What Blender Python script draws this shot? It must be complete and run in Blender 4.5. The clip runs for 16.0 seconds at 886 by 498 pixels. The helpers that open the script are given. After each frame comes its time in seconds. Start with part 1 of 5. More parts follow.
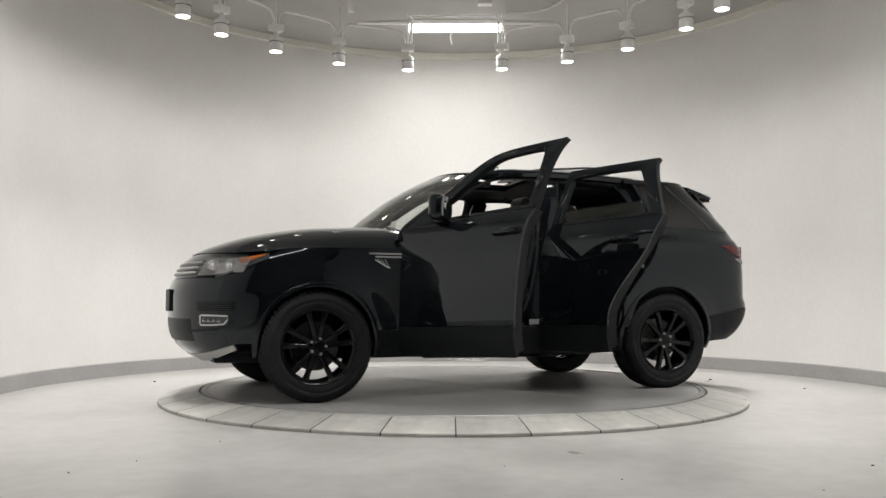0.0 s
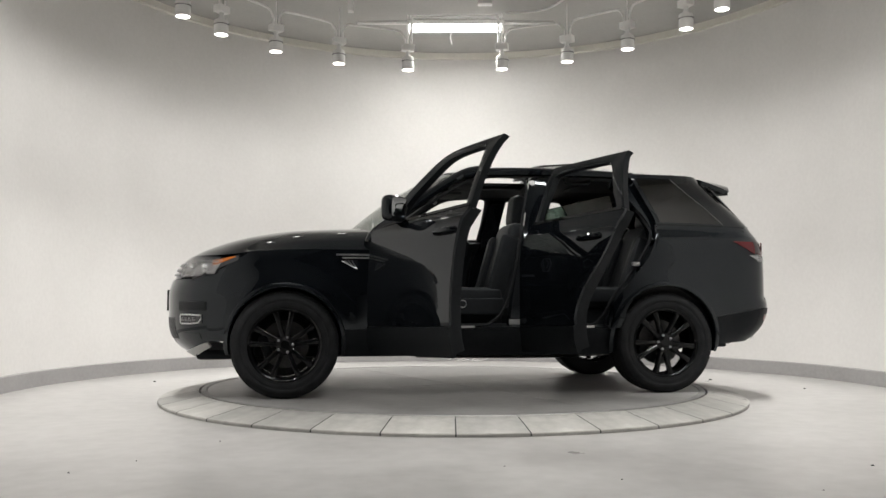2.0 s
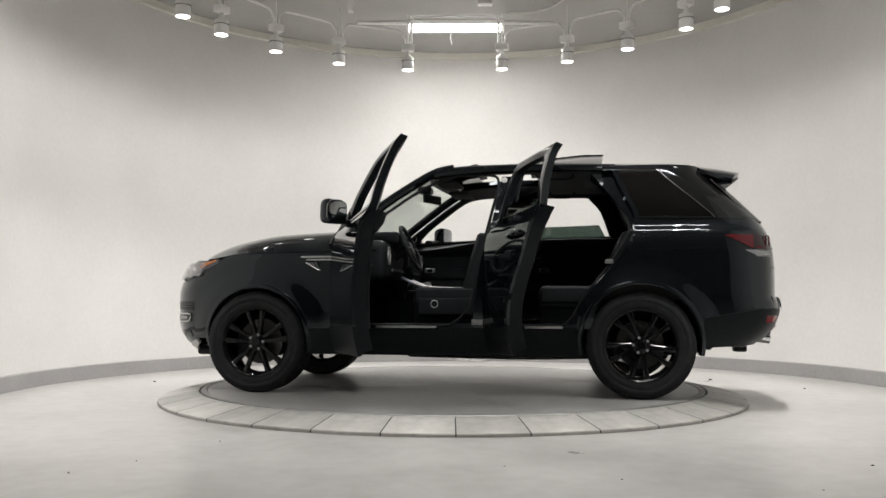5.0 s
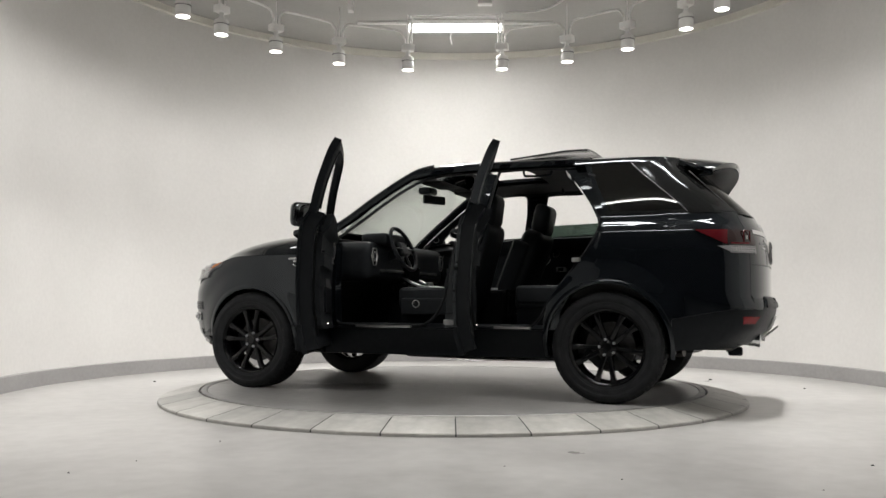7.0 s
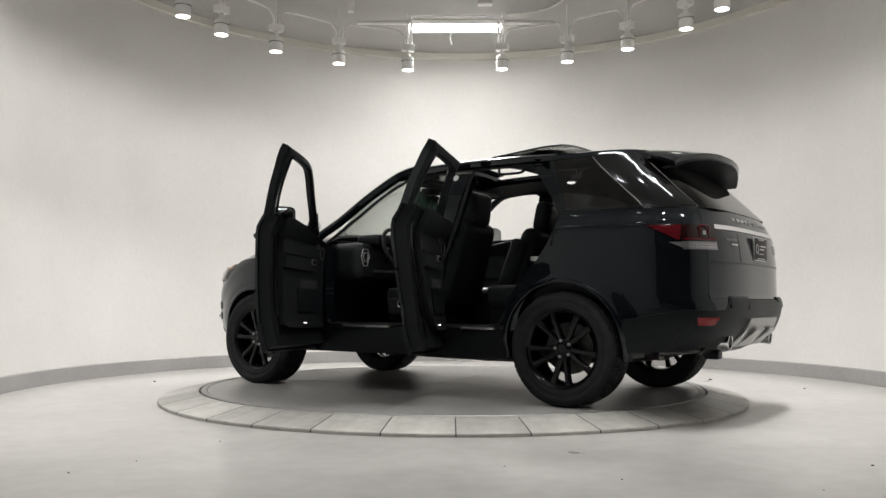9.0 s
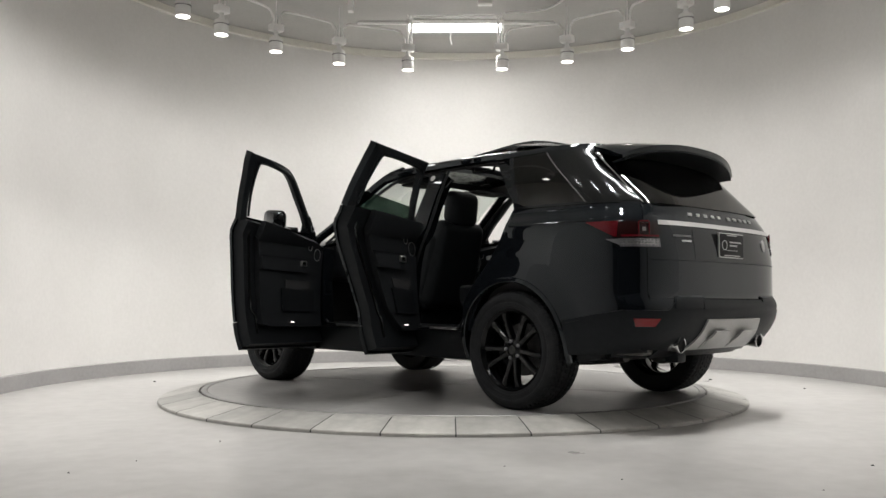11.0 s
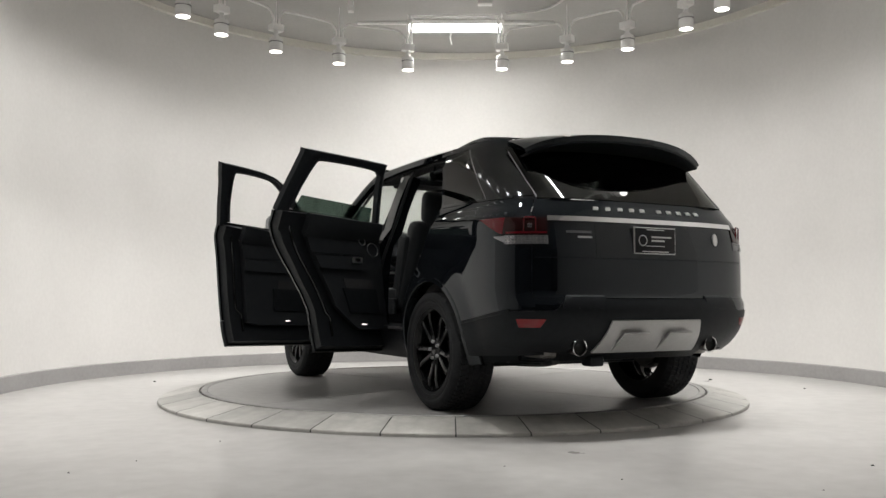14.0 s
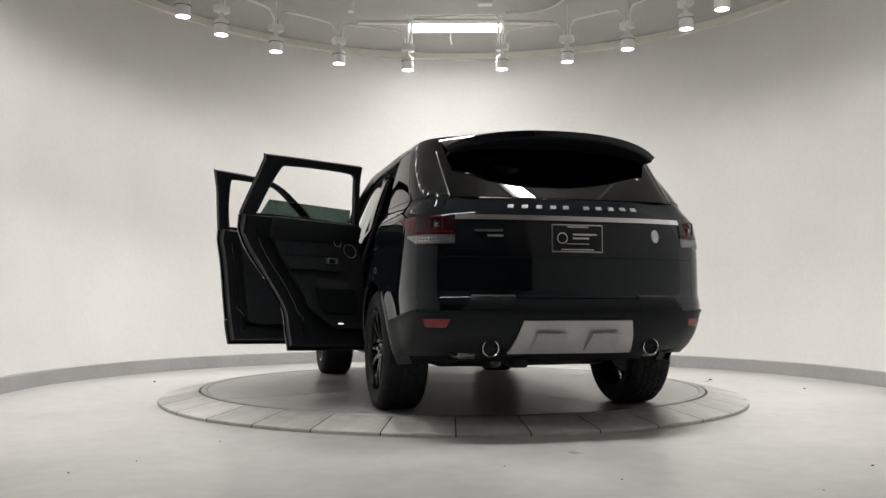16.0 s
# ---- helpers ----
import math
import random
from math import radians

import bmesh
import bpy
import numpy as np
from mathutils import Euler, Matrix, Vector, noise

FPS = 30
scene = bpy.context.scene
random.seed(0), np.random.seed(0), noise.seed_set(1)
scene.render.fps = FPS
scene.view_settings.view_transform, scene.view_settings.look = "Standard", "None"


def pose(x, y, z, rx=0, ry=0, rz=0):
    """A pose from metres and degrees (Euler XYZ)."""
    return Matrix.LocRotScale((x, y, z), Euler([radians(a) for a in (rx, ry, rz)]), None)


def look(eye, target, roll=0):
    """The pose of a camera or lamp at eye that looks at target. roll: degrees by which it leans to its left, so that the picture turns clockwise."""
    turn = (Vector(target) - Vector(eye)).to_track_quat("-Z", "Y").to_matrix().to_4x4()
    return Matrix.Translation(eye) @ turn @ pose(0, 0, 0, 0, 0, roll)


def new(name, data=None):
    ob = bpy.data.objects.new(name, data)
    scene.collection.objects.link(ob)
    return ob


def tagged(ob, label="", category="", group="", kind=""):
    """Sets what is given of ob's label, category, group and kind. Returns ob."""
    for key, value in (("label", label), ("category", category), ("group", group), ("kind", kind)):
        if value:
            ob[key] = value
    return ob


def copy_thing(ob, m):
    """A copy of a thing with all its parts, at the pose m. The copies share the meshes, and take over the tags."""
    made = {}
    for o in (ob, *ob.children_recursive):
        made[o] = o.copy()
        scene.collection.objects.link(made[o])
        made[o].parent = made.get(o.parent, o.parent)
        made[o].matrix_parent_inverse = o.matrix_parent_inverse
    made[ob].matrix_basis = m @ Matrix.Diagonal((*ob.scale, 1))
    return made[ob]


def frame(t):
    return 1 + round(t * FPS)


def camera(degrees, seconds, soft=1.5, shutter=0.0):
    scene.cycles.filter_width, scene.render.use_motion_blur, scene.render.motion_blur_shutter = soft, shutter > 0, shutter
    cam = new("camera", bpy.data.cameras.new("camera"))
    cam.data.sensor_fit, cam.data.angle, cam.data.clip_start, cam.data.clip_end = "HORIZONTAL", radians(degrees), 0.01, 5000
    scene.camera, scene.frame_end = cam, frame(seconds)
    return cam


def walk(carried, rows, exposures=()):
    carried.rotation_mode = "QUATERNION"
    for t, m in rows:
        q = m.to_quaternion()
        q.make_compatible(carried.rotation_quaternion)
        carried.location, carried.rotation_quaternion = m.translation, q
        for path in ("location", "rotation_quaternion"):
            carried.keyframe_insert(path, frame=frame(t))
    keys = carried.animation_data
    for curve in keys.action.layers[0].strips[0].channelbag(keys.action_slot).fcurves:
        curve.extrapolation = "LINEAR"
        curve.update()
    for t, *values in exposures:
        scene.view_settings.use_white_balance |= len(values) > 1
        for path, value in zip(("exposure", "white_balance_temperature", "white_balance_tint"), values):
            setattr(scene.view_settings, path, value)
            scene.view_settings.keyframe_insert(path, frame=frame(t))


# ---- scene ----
# ---- camera: it stands still, low, before the open side of the round booth ----
cam = camera(54.5, 16.0)
EYE = Vector((0.0, -7.411, 0.701))
YAW, PITCH = -0.0110, 0.0613
AIM = EYE + Vector((math.sin(YAW) * math.cos(PITCH), math.cos(YAW) * math.cos(PITCH), math.sin(PITCH)))
VIEW = look(EYE, AIM, 0.10)
walk(cam, [(0.0, VIEW), (16.0, VIEW)])

# ---- light: a ring of downlights and fluorescent strips, no daylight ----
scene.view_settings.exposure = 0.0
world = bpy.data.worlds.new("world")
scene.world = world
world.use_nodes = True
world.node_tree.nodes["Background"].inputs[0].default_value = (0.02, 0.02, 0.02, 1)
world.node_tree.nodes["Background"].inputs[1].default_value = 0.1

FLOOR = -0.082          # floor level; the turntable's disc is level 0
CEIL = 4.06
WALL_R, WALL_C = 3.93, Vector((0.11, 0.15, 0))
LAMP_R, LAMP_Z, LAMP_C = 2.586, 3.40, Vector((-0.056, -0.055, 0))
BEAM_W, SPILL_W = 166.0, 33.0
LAMP_ANGLES = [-10.4, -28.6, -46.0, -62.4, -75.8, 14.1, 31.4, 48.2, 66.3, 79.6,
               -92, -109, -128, -152, -176, 97, 114, 133, 158]


def spot(x, y, z, turn):
    """A downlight's bulb: a narrow beam and the spill round it, tipped a little towards the wall."""
    for watts, wide in ((BEAM_W, 60), (SPILL_W, 162)):
        data = bpy.data.lights.new("downlight_bulb", "SPOT")
        data.energy, data.spot_size, data.spot_blend, data.shadow_soft_size = watts, radians(wide), 1.0, 0.035
        data.color = (1.0, 0.982, 0.955)
        ob = new("downlight_bulb", data)
        ob.matrix_basis = pose(x, y, z, 0, 0, -turn) @ pose(0, 0, 0, 9, 0, 0)


def strip(x, y, z, length, turn, watts):
    data = bpy.data.lights.new("strip_tube", "AREA")
    data.shape, data.size, data.size_y, data.energy = "RECTANGLE", length, 0.11, watts
    data.color = (1.0, 0.985, 0.96)
    ob = new("strip_tube", data)
    ob.location = (x, y, z)
    ob.rotation_euler = (0, 0, radians(turn))
    return ob


# ---- materials ----
def mat(name, color, rough=0.5, metal=0.0, coat=0.0, spec=0.5):
    m = bpy.data.materials.new(name)
    m.use_nodes = True
    b = m.node_tree.nodes["Principled BSDF"]
    b.inputs["Base Color"].default_value = (*color, 1)
    b.inputs["Roughness"].default_value = rough
    b.inputs["Metallic"].default_value = metal
    b.inputs["Coat Weight"].default_value = coat
    b.inputs["Coat Roughness"].default_value = 0.03
    b.inputs["Specular IOR Level"].default_value = spec
    return m


def vary(m, scale, low, high, bump=0.0, rough=None, fine=60.0, stretch=(1, 1, 1), fine_mix=0.35):
    """Two scales of noise between two colours, with fine relief."""
    nt = m.node_tree
    b = nt.nodes["Principled BSDF"]
    co = nt.nodes.new("ShaderNodeTexCoord")
    mp = nt.nodes.new("ShaderNodeMapping")
    mp.inputs["Scale"].default_value = stretch
    nt.links.new(co.outputs["Object"], mp.inputs["Vector"])
    n1 = nt.nodes.new("ShaderNodeTexNoise")
    n1.inputs["Scale"].default_value, n1.inputs["Detail"].default_value = scale, 6
    n2 = nt.nodes.new("ShaderNodeTexNoise")
    n2.inputs["Scale"].default_value, n2.inputs["Detail"].default_value = fine, 3
    for n in (n1, n2):
        nt.links.new(mp.outputs[0], n.inputs["Vector"])
    mx = nt.nodes.new("ShaderNodeMix")
    mx.inputs["Factor"].default_value = fine_mix
    nt.links.new(n1.outputs["Fac"], mx.inputs["A"])
    nt.links.new(n2.outputs["Fac"], mx.inputs["B"])
    rp = nt.nodes.new("ShaderNodeValToRGB")
    rp.color_ramp.elements[0].position, rp.color_ramp.elements[0].color = 0.32, (*low, 1)
    rp.color_ramp.elements[1].position, rp.color_ramp.elements[1].color = 0.68, (*high, 1)
    nt.links.new(mx.outputs["Result"], rp.inputs["Fac"])
    nt.links.new(rp.outputs["Color"], b.inputs["Base Color"])
    if bump:
        bp = nt.nodes.new("ShaderNodeBump")
        bp.inputs["Strength"].default_value, bp.inputs["Distance"].default_value = bump, 0.004
        nt.links.new(n2.outputs["Fac"], bp.inputs["Height"])
        nt.links.new(bp.outputs["Normal"], b.inputs["Normal"])
    if rough:
        mr = nt.nodes.new("ShaderNodeMapRange")
        mr.inputs["To Min"].default_value, mr.inputs["To Max"].default_value = rough
        nt.links.new(n1.outputs["Fac"], mr.inputs["Value"])
        nt.links.new(mr.outputs[0], b.inputs["Roughness"])
    return m


def glow(name, color, strength):
    m = mat(name, color)
    b = m.node_tree.nodes["Principled BSDF"]
    b.inputs["Emission Color"].default_value = (*color, 1)
    b.inputs["Emission Strength"].default_value = strength
    return m


def glass(name, color, rough=0.0):
    """Thin tinted glazing: clear by its tint, with a mirror sheen."""
    m = bpy.data.materials.new(name)
    m.use_nodes = True
    nt = m.node_tree
    nt.nodes.clear()
    out = nt.nodes.new("ShaderNodeOutputMaterial")
    tr = nt.nodes.new("ShaderNodeBsdfTransparent")
    tr.inputs["Color"].default_value = (*color, 1)
    gl = nt.nodes.new("ShaderNodeBsdfGlossy")
    gl.inputs["Roughness"].default_value = rough
    lw = nt.nodes.new("ShaderNodeLayerWeight")
    lw.inputs["Blend"].default_value = 0.5
    pw = nt.nodes.new("ShaderNodeMath")
    pw.operation = "POWER"
    pw.inputs[1].default_value = 4.5
    nt.links.new(lw.outputs["Facing"], pw.inputs[0])
    fr = nt.nodes.new("ShaderNodeMath")
    fr.operation = "MULTIPLY_ADD"
    fr.inputs[1].default_value, fr.inputs[2].default_value = 0.9, 0.08
    nt.links.new(pw.outputs[0], fr.inputs[0])
    mx = nt.nodes.new("ShaderNodeMixShader")
    nt.links.new(fr.outputs[0], mx.inputs[0])
    nt.links.new(tr.outputs[0], mx.inputs[1])
    nt.links.new(gl.outputs[0], mx.inputs[2])
    nt.links.new(mx.outputs[0], out.inputs["Surface"])
    return m


M_WALL = vary(mat("booth_wall_paint", (0.72, 0.70, 0.66), 0.7, spec=0.25), 0.9, (0.68, 0.665, 0.645), (0.76, 0.745, 0.725), 0.12, fine=26)
M_TRIM = vary(mat("cream_trim_paint", (0.72, 0.70, 0.63), 0.6), 1.5, (0.68, 0.66, 0.595), (0.76, 0.74, 0.67), 0.08, fine=30)
M_CEIL = vary(mat("ceiling_paint", (0.55, 0.54, 0.51), 0.85, spec=0.2), 1.2, (0.40, 0.395, 0.378), (0.48, 0.475, 0.458), 0.15, fine=40)
M_BASE = vary(mat("skirting_paint", (0.33, 0.32, 0.315), 0.55), 2.0, (0.28, 0.272, 0.268), (0.36, 0.35, 0.345), 0.1, fine=30)
M_FLOOR = vary(mat("polished_concrete", (0.55, 0.53, 0.5), 0.35), 1.1, (0.31, 0.301, 0.290), (0.47, 0.460, 0.446), 0.08, (0.20, 0.42), 9)
M_DISC = vary(mat("disc_concrete", (0.45, 0.44, 0.43), 0.4), 1.6, (0.17, 0.167, 0.162), (0.30, 0.295, 0.286), 0.08, (0.25, 0.5), 12)
M_RING = vary(mat("ring_plates", (0.38, 0.375, 0.365), 0.42), 2.2, (0.205, 0.201, 0.187), (0.42, 0.412, 0.388), 0.12, (0.3, 0.55), 14, (1, 1, 1))
nt_ = M_RING.node_tree
oi_ = nt_.nodes.new("ShaderNodeObjectInfo")
mr_ = nt_.nodes.new("ShaderNodeMapRange")
mr_.inputs["To Min"].default_value, mr_.inputs["To Max"].default_value = 0.82, 1.25
nt_.links.new(oi_.outputs["Random"], mr_.inputs["Value"])
mm_ = nt_.nodes.new("ShaderNodeMix")
mm_.data_type, mm_.blend_type = "RGBA", "MULTIPLY"
mm_.inputs["Factor"].default_value = 1.0
bc_ = nt_.nodes["Principled BSDF"].inputs["Base Color"]
nt_.links.new(bc_.links[0].from_socket, mm_.inputs[6])
nt_.links.new(mr_.outputs[0], mm_.inputs[7])
nt_.links.new(mm_.outputs[2], bc_)
M_RIM = vary(mat("disc_rim_steel", (0.3, 0.3, 0.29), 0.5, 0.6), 8, (0.20, 0.20, 0.195), (0.34, 0.337, 0.325), 0.05)
M_GAP = mat("dark_gap", (0.02, 0.02, 0.02), 0.8)
M_WHITE = vary(mat("white_enamel", (0.8, 0.79, 0.77), 0.35), 6, (0.76, 0.75, 0.73), (0.82, 0.81, 0.79), 0.02)
M_VENT = mat("lamp_vent_dark", (0.04, 0.04, 0.04), 0.6)
M_LENS = glow("lamp_lens", (1.0, 0.97, 0.92), 14.0)
M_TUBE = glow("strip_diffuser", (1.0, 0.985, 0.955), 9.0)
# near black, so the unseen front room stays dark in the car's reflections
M_DARKROOM = vary(mat("front_room_paint", (0.20, 0.215, 0.235), 0.8), 1.5, (0.05, 0.056, 0.064), (0.075, 0.083, 0.094), 0.1)


# ---- mesh helpers ----
def finish(name, bm, material, parent=None, label="", smooth=True, sharp=35):
    me = bpy.data.meshes.new(name)
    bmesh.ops.recalc_face_normals(bm, faces=bm.faces)
    if smooth:
        for f in bm.faces:
            f.smooth = True
        for e in bm.edges:
            if len(e.link_faces) == 2 and e.calc_face_angle(0) > radians(sharp):
                e.smooth = False
    bm.to_mesh(me)
    bm.free()
    me.materials.append(material)
    ob = new(name, me)
    if parent:
        ob.parent = parent
    if label:
        tagged(ob, label)
    return ob


def part(name, bm, material, parent, label="", sharp=35):
    return finish(name, bm, material, parent, label, True, sharp)


def empty(name, m=None):
    ob = new(name)
    if m is not None:
        ob.matrix_basis = m
    return ob


def add_box(bm, c, s, bevel=0.0, m=None, seg=2):
    r = bmesh.ops.create_cube(bm, size=1.0, matrix=Matrix.Translation(c) @ Matrix.Diagonal((*s, 1)))
    vs = r["verts"]
    if bevel:
        es = list({e for v in vs for e in v.link_edges})
        g = bmesh.ops.bevel(bm, geom=es, offset=bevel, segments=seg, affect="EDGES", profile=0.6)
        vs = list({v for f in g["faces"] for v in f.verts} | {v for v in vs if v.is_valid})
    if m is not None:
        bmesh.ops.transform(bm, matrix=m, verts=vs)
    return vs


def box(c, s, bevel=0.0, m=None, seg=2):
    bm = bmesh.new()
    add_box(bm, c, s, bevel, m, seg)
    return bm


def add_lathe(bm, prof, n=32, m=None, a0=0.0, a1=math.tau):
    """Turn a profile of (radius, height) about z."""
    full = abs(a1 - a0 - math.tau) < 1e-6
    cols = n if full else n + 1
    rows = []
    for i in range(cols):
        a = a0 + (a1 - a0) * i / n
        rows.append([bm.verts.new((r * math.cos(a), r * math.sin(a), z)) for r, z in prof])
    for i in range(n):
        p, q = rows[i], rows[(i + 1) % cols]
        for j in range(len(prof) - 1):
            try:
                bm.faces.new((p[j], q[j], q[j + 1], p[j + 1]))
            except ValueError:
                pass
    vs = [v for r in rows for v in r]
    if m is not None:
        bmesh.ops.transform(bm, matrix=m, verts=vs)
    bmesh.ops.remove_doubles(bm, verts=vs, dist=1e-5)


def lathe(prof, n=32, m=None, a0=0.0, a1=math.tau):
    bm = bmesh.new()
    add_lathe(bm, prof, n, m, a0, a1)
    return bm


def add_tube(bm, pts, r, n=8, closed=False, flat=None):
    """Sweep a round (or flattened: flat = (across, up)) bar along points."""
    pts = [Vector(p) for p in pts]
    k = len(pts)
    rows = []
    for i, p in enumerate(pts):
        a = pts[(i - 1) % k] if (i or closed) else p
        b = pts[(i + 1) % k] if (i < k - 1 or closed) else p
        t = (b - a).normalized()
        up = Vector((0, 0, 1)) if abs(t.z) < 0.95 else Vector((1, 0, 0))
        s = t.cross(up).normalized()
        u = s.cross(t)
        rs, ru = flat if flat else (r, r)
        rows.append([bm.verts.new(p + s * (rs * math.cos(math.tau * j / n)) + u * (ru * math.sin(math.tau * j / n))) for j in range(n)])
    m = k if closed else k - 1
    for i in range(m):
        p, q = rows[i], rows[(i + 1) % k]
        for j in range(n):
            bm.faces.new((p[j], p[(j + 1) % n], q[(j + 1) % n], q[j]))
    if not closed:
        bm.faces.new(rows[0][::-1])
        bm.faces.new(rows[-1])


def tube(pts, r, n=8, closed=False, flat=None):
    bm = bmesh.new()
    add_tube(bm, pts, r, n, closed, flat)
    return bm


def smooth_path(pts, n=8):
    """Catmull-Rom through points."""
    pts = [Vector(p) for p in pts]
    out = []
    for i in range(len(pts) - 1):
        p0, p1, p2, p3 = pts[max(i - 1, 0)], pts[i], pts[i + 1], pts[min(i + 2, len(pts) - 1)]
        for j in range(n):
            t = j / n
            out.append(0.5 * (2 * p1 + (p2 - p0) * t + (2 * p0 - 5 * p1 + 4 * p2 - p3) * t * t + (3 * p1 - p0 - 3 * p2 + p3) * t ** 3))
    out.append(pts[-1])
    return out


# ---- booth: floor, round wall, skirting, ceiling, front room ----
def build_booth():
    bm = bmesh.new()
    r = [bm.verts.new(p) for p in ((-9, -16, FLOOR), (9, -16, FLOOR), (9, 5.2, FLOOR), (-9, 5.2, FLOOR))]
    bm.faces.new(r)
    r2 = bmesh.ops.extrude_face_region(bm, geom=list(bm.faces))
    bmesh.ops.translate(bm, verts=[v for v in r2["geom"] if isinstance(v, bmesh.types.BMVert)], vec=(0, 0, -0.15))
    tagged(finish("floor", bm, M_FLOOR, smooth=False), "pale polished concrete floor with worn stains", "floor", kind="structure")
    a0, a1 = radians(-41), radians(221)
    wall = lathe([(WALL_R, FLOOR), (WALL_R, CEIL), (WALL_R + 0.15, CEIL), (WALL_R + 0.15, FLOOR), (WALL_R, FLOOR)], 160, Matrix.Translation(WALL_C), a0, a1)
    tagged(finish("wall_round", wall, M_WALL), "curved off-white painted wall around the turntable", "wall", kind="structure")
    sk = lathe([(WALL_R, FLOOR + 0.001), (WALL_R - 0.014, FLOOR + 0.001), (WALL_R - 0.014, FLOOR + 0.135), (WALL_R - 0.008, FLOOR + 0.143), (WALL_R, FLOOR + 0.145)], 160, Matrix.Translation(WALL_C), a0, a1)
    tagged(finish("baseboard", sk, M_BASE), "grey curved skirting along the round wall", "baseboard", kind="structure")
    tr = lathe([(WALL_R, 3.972), (WALL_R - 0.045, 3.978), (WALL_R - 0.05, CEIL - 0.004), (WALL_R, CEIL - 0.004)], 160, Matrix.Translation(WALL_C), a0, a1)
    tagged(finish("trim", tr, M_TRIM), "pale curved trim at the top of the wall", "trim", kind="structure")
    tagged(finish("ceiling", box((0, -5.4, CEIL + 0.08), (18, 21.2, 0.16)), M_CEIL, smooth=False), "grey painted concrete ceiling", "ceiling", kind="structure")
    # added out of view: straight walls from the booth to the camera's darker room
    for side, nm in ((-1, "wall_west"), (1, "wall_east")):
        x = WALL_C.x + side * ((WALL_R + 0.075) * math.cos(radians(41)) - 0.012)
        y = WALL_C.y - WALL_R * math.sin(radians(41))
        tagged(finish(nm, box((x, (y - 6.6) / 2, 2.0), (0.15, y + 6.6, CEIL + 0.08 - 0.02)), M_WALL, smooth=False), "unseen pale wall added before the booth", "wall", kind="structure")
        tagged(finish(nm + "_front", box((side * 6.6, -9.6, 2.0), (0.15, 11.6, CEIL + 0.06)), M_DARKROOM, smooth=False), "unseen plain grey wall added round the camera", "wall", kind="structure")
        tagged(finish(nm + "_return", box((x + side * 1.85, -6.5, 2.0), (3.6, 0.15, CEIL + 0.06)), M_DARKROOM, smooth=False), "unseen plain grey wall added beside the booth entrance", "wall", kind="structure")
    tagged(finish("wall_south", box((0, -15.4, 2.0), (13.4, 0.15, CEIL + 0.06)), M_DARKROOM, smooth=False), "unseen plain grey wall added round the camera", "wall", kind="structure")


# ---- turntable: fixed ring of ramp plates, turning disc ----
RING_IN, RING_OUT = 2.085, 2.392


def build_turntable():
    ring = empty("turntable_ring")
    tagged(ring, "grey sloping plates around the turntable disc", "turntable")
    n = 34
    bm = bmesh.new()
    gap = radians(0.10)
    da = math.tau / n
    for k in range(5):
        a, b = da * k / 5 + (gap if k == 0 else 0), da * (k + 1) / 5 - (gap if k == 4 else 0)
        rows = []
        for t in (a, b):
            c, s = math.cos(t), math.sin(t)
            rows.append([bm.verts.new((r * c, r * s, z)) for r, z in ((RING_IN, -0.05), (RING_IN, -0.004), (RING_IN + 0.006, 0.0), (RING_OUT - 0.004, -0.058), (RING_OUT, -0.064), (RING_OUT, FLOOR + 0.001))])
        for j in range(5):
            bm.faces.new((rows[0][j], rows[1][j], rows[1][j + 1], rows[0][j + 1]))
    bmesh.ops.remove_doubles(bm, verts=bm.verts, dist=1e-5)
    first = part("ring_plate", bm, M_RING, ring, sharp=25)
    first.rotation_euler.z = radians(-89.5)
    for i in range(1, n):
        o = first.copy()
        scene.collection.objects.link(o)
        o.rotation_euler.z = radians(-89.5) + i * da
    part("ring_bed", lathe([(RING_OUT - 0.004, FLOOR + 0.002), (RING_OUT - 0.006, -0.066), (RING_IN + 0.004, -0.008), (RING_IN + 0.004, -0.05)], 120), M_GAP, ring)
    part("groove", lathe([(RING_IN, -0.03), (2.055, -0.03)], 120), M_GAP, ring)

    disc = empty("turntable_disc")
    tagged(disc, "round grey turntable disc with steel rim", "turntable")
    part("disc_plate", lathe([(0, 0), (1.0, 0), (2.02, 0), (2.02, -0.05)], 120), M_DISC, disc, sharp=25)
    part("rim", lathe([(2.024, -0.04), (2.024, 0.001), (2.028, 0.003), (2.066, 0.003), (2.07, -0.001), (2.07, -0.04)], 120), M_RIM, disc, "steel rim", sharp=25)
    for a in (0, 90, 180, 270):
        s = part("seam", box((1.0, 0, 0.0006), (2.0, 0.003, 0.001)), M_RING, disc)
        s.rotation_euler.z = radians(a + 21)
    return disc


